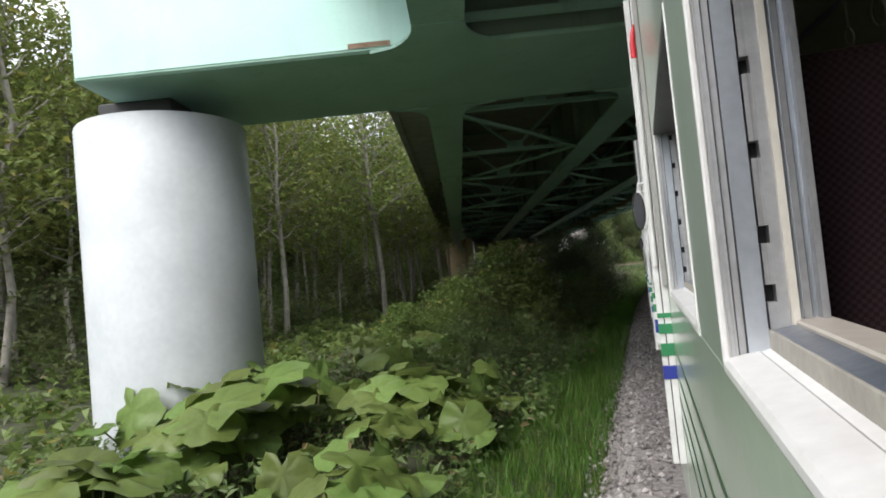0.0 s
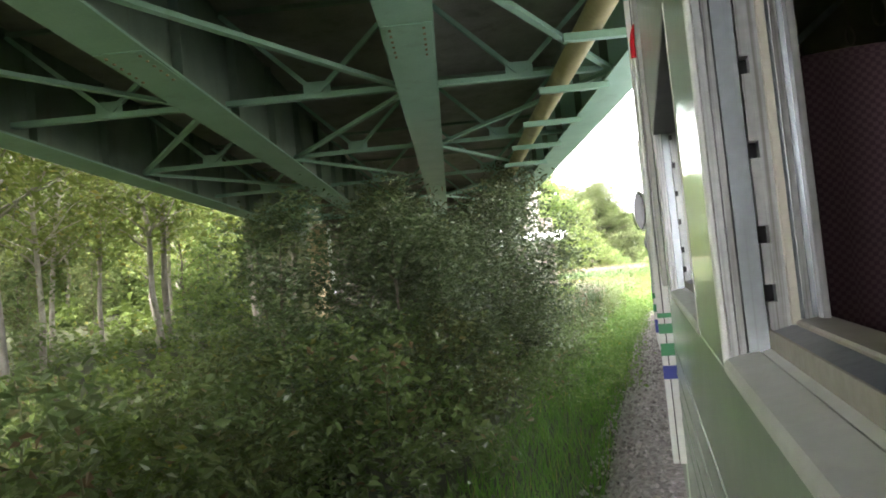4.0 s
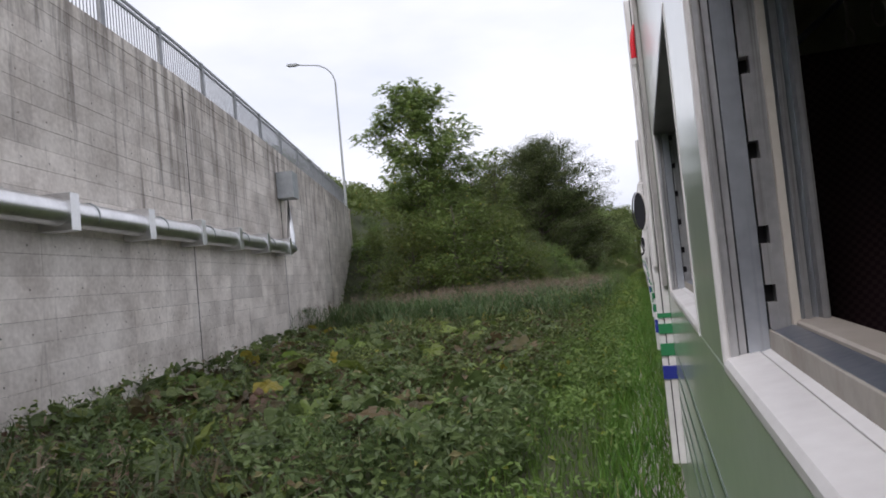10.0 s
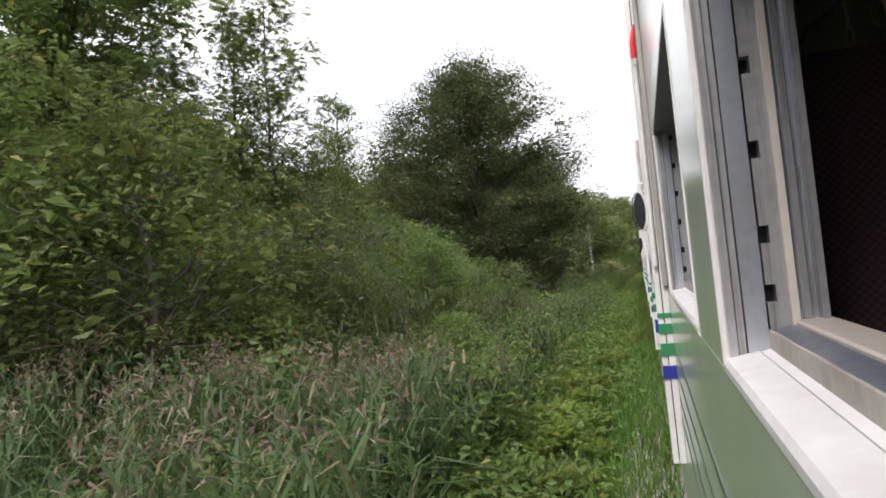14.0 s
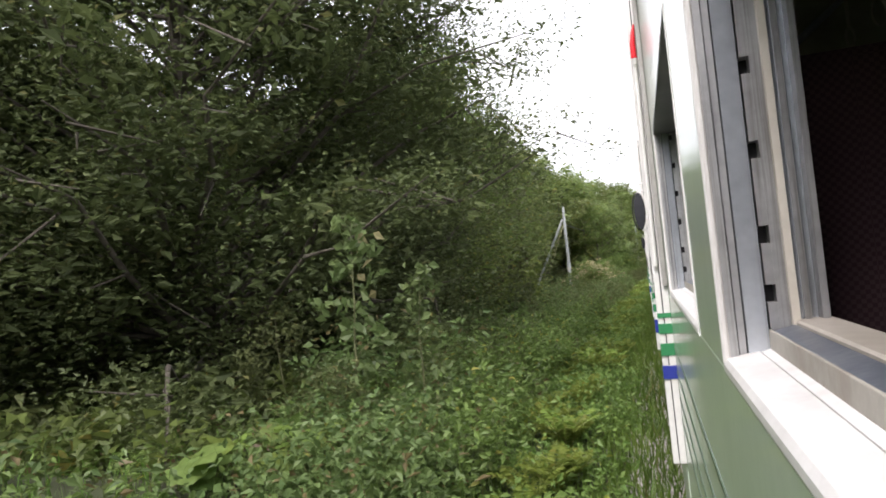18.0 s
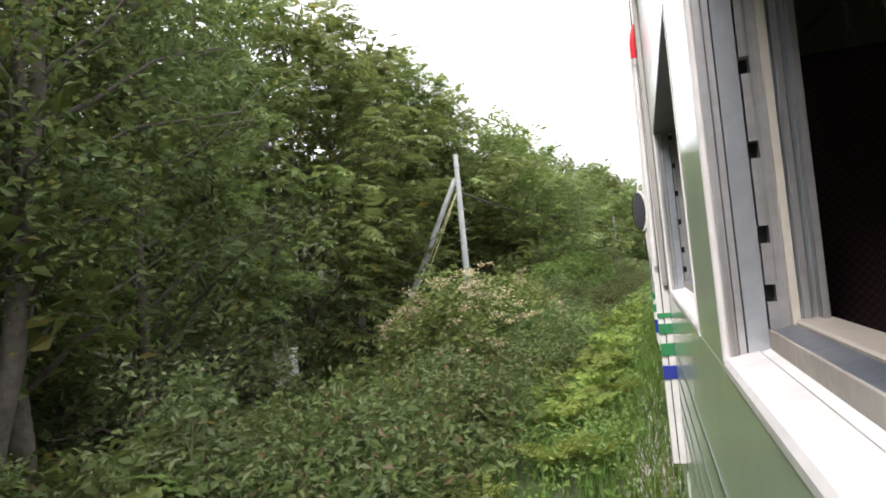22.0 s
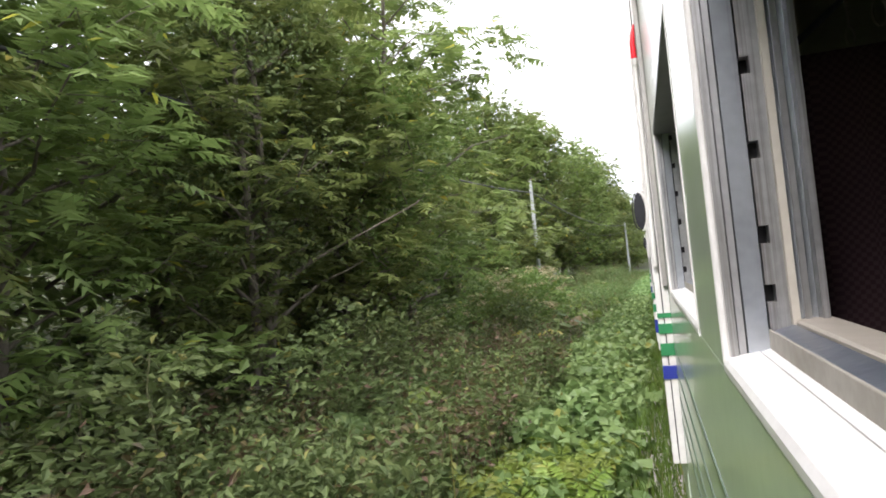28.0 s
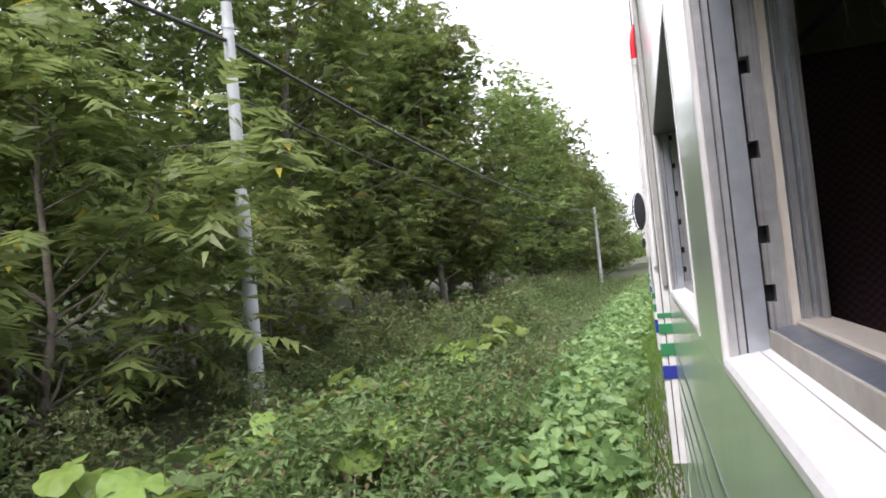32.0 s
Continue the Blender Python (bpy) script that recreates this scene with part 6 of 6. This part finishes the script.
for a, b, z, k in ((2.0, 127.4, 7.0, "bush"), (3.6, 124.6, 5.2, "bush_b"), (1.8, 131.6, 8.0, "bush"), (0.6, 135.5, 9.2, "bush_b"), (-1.5, 133.5, 9.0, "bush")):
    p = yard(a, b)
    plant(k, 0, 0, world=(p.x, p.y), top=z, sink=0.3, squash=1.1)
plant("bush", 119.0, -14.2, top=7.2, sink=0.3)
plant("willow", 158.5, -11.4, top=18.4, squash=1.18)
plant("broad_a", 169.5, -9.6, 11.5, squash=1.2)
plant("bush", 166.5, -8.2, 7.6, squash=1.05)
plant("broad_b", 173.5, -8.6, 14.5)
for s, lat, z, k in ((160, -18.5, 15.5, "broad_a"), (157.5, -14.5, 11.5, "broad_b"), (151, -19, 10.6, "broad_b"), (153.5, -16, 9.6, "ash_a"), (156, -22, 12, "broad_b"), (149.5, -23, 10.8, "ash_a")):
    plant(k, s, lat, top=z)
# trees along the line
rows_of(("broad_b", "broad_a", "broad_b", "broad_c"), 8, 164, 184, -11.5, -9.8, 12, 15)
rows_of(("back_a", "broad_c"), 6, 171, 190, -15, -12, 13, 16)
rows_of(("ash_a", "back_b", "ash_b"), 8, 186, 214, -15.5, -12.5, 13, 16.5)
rows_of(("ash_a", "ash_b", "ash_a", "broad_c"), 10, 214, 240, -9.0, -6.8, 8.0, 11)
plant("ash_a", 220.5, -6.8, 9.2)
plant("broad_b", 239, -6.2, 8.4)
rows_of(("ash_b", "back_b"), 10, 208, 250, -15.5, -11.5, 14, 16.5)
plant("ash_b", 240.6, -6.2, 12.6, squash=1.12)
plant("ash_b", 235.0, -7.6, 10.4, squash=1.1)
plant("broad_b", 184.0, -10.2, 14.0)
plant("broad_a", 187.5, -11.0, 12.0)
plant("broad_b", 213.5, -6.6, 9.0, squash=1.1)
plant("broad_a", 218.5, -6.2, 8.4, squash=1.05)
for s, lat, h in ((209.5, -5.6, 2.8), (212.0, -4.7, 2.9), (214.8, -4.5, 3.3), (217.4, -4.6, 3.4), (220.2, -4.6, 3.2), (223.5, -5.0, 3.0)):
    plant("thicket", s, lat, h)
plant("sumac", 264.0, -10.0, 7.6)
plant("sumac", 259.5, -10.5, 5.4)
plant("sumac", 270.0, -9.0, 5.0)
rows_of(("back_a", "back_b"), 7, 246, 268, -17, -13.5, 11.5, 14)
rows_of(("back_a", "back_b"), 8, 268, 302, -17, -12.5, 17, 20.5)
rows_of(("back_b", "back_a"), 9, 288, 345, -12.0, -8.0, 17, 21)
rows_of(("back_b", "back_a"), 4, 322, 350, -8.0, -6.4, 13.5, 16)
rows_of(("far_a", "far_b"), 10, 345, 420, -12, -5, 14, 19)
rows_of(("far_a", "far_b"), 10, 300, 420, -24, -12, 13, 18)
# wood behind
rows_of(("far_a", "far_b"), 24, 172, 330, -30, -18, 13, 18)
rows_of(("far_a", "far_b"), 8, 190, 300, -46, -34, 14, 18)
rows_of(("far_b", "far_a"), 6, 290, 420, 9, 20, 9, 13)

# wooded hills far behind
def hill_wood(seed, n, box_x, box_y, size):
    g = np.random.default_rng(seed)
    x, y = g.uniform(*box_x, n), g.uniform(*box_y, n)
    q = 150
    z = height(x, y)
    C = np.repeat(np.stack([x, y, z + size * 0.9], 1), q, 0)
    d = unit(g.normal(0, 1, C.shape))
    d[:, 2] = np.abs(d[:, 2]) * 1.2 - 0.25
    C = C + d * size * g.uniform(0.6, 1.1, (len(C), 1)) * np.repeat(g.uniform(0.6, 1.3, (n, 1)), q, 0)
    return leaves(C, unit(g.normal(0, 1, C.shape)), unit(d + g.normal(0, 0.3, C.shape)), g.uniform(1.0, 2.0, len(C)) * size * 0.155, 0.7, plain=True)


stuff("hill_wood", hill_wood(3, 1300, (-230, -62), (60, 480), 5.0), "leaf_mid", "wooded hillside of dense trees in the distance", "wood")
stuff("hill_wood", hill_wood(5, 420, (-130, -50), (10, 150), 5.0), "leaf_light", "yellow-green wooded slope behind the bridge", "wood")
stuff("hill_wood", hill_wood(4, 500, (-60, 120), (400, 560), 5.0), "leaf_mid", "wooded rise closing the view ahead", "wood")

# ---------------------------------------------------------------- retaining wall, panel by panel
def sloped(x0, x1, b0, b1, z0, drop):
    """A block between two stations of the wall whose top follows the falling crown."""
    t0, t1 = wall_top(b0) - drop, wall_top(b1) - drop
    V = np.array([(x, b, z) for x in (x0, x1) for b, t in ((b0, t0), (b1, t1)) for z in ((z0 if z0 is not None else t - 0.34), t)])
    return V, np.array([(0, 1, 3), (0, 3, 2), (4, 6, 7), (4, 7, 5), (0, 4, 5), (0, 5, 1), (2, 3, 7), (2, 7, 6), (1, 5, 7), (1, 7, 3), (0, 2, 6), (0, 6, 4)])


STATIONS = [76.402 + 1.80 * i for i in range(30)]
STATIONS[-1] = min(STATIONS[-1], WALL_B)
wall = tagged(part("retaining_wall", join([sloped(-0.65, -0.03, b0, b1, -0.8, 0.20) for b0, b1 in zip(STATIONS[:-1], STATIONS[1:])]), M["concrete_dark"]), "tall weathered concrete retaining wall with form marks", "wall", kind="structure")
wall.matrix_world = YARD
for k in range(0, 29, 4):
    part("coping", join([sloped(-0.66, 0.014, b0, b1, None, 0.0) for b0, b1 in zip(STATIONS[k:k + 4], STATIONS[k + 1:k + 5])]), M["concrete"], wall)
part("end_face", sloped(-0.66, 0.004, WALL_B, WALL_B + 0.3, -0.8, 0.005), M["concrete"], wall)
PANEL_W, PANEL_H = 1.80, 0.93
panel_mesh = bpy.data.meshes.new("panel")
pb = box(-0.03, 0.0, -PANEL_W / 2, PANEL_W / 2, -PANEL_H / 2 + 0.004, -0.004)
upper = box(-0.03, 0.003, -PANEL_W / 2, PANEL_W / 2, 0.004, PANEL_H / 2 - 0.004)
spare = bpy.data.meshes.new("spare")
upper.to_mesh(spare)
upper.free()
pb.from_mesh(spare)
for hy, hz in ((-0.45, 0.18), (0.45, 0.18)):
    hole = bmesh.ops.create_circle(pb, cap_ends=True, radius=0.024, segments=8, matrix=pose(0.0055, hy, hz, 0, 90, 0))
    for v in hole["verts"]:
        for f in v.link_faces:
            f.material_index = 1
pb.to_mesh(panel_mesh)
pb.free()
panel_mesh.materials.append(M["concrete"])
panel_mesh.materials.append(M["concrete_dark"])
random.seed(8)
for r in range(11):
    for c in range(29):
        b = 76.402 + PANEL_W * (c + 0.5)
        gap = 0.03 if c in (6, 17) else 0.0
        low, lid = -0.45 + PANEL_H * r, min(wall_top(b - 0.9), wall_top(b + 0.9)) - 0.05
        if low + PANEL_H > lid:
            if lid - low > 0.25:
                part("panel", box(-0.03, 0.0015, b + gap - PANEL_W / 2, b + gap + PANEL_W / 2, low + 0.004, lid), M["concrete"], wall)
            continue
        ob = new("panel", panel_mesh)
        ob.parent = wall
        ob.matrix_local = pose(random.uniform(-0.004, 0.003), b + gap, -0.45 + PANEL_H * (r + 0.5), 0, 0, random.gauss(0, 0.12))
for b in (87.8, 98.5, 109.2, 119.9):
    part("joint", box(-0.02, 0.0085, b - 0.022, b + 0.022, -0.6, wall_top(b) - 0.35), M["black"], wall, "dark expansion joint")
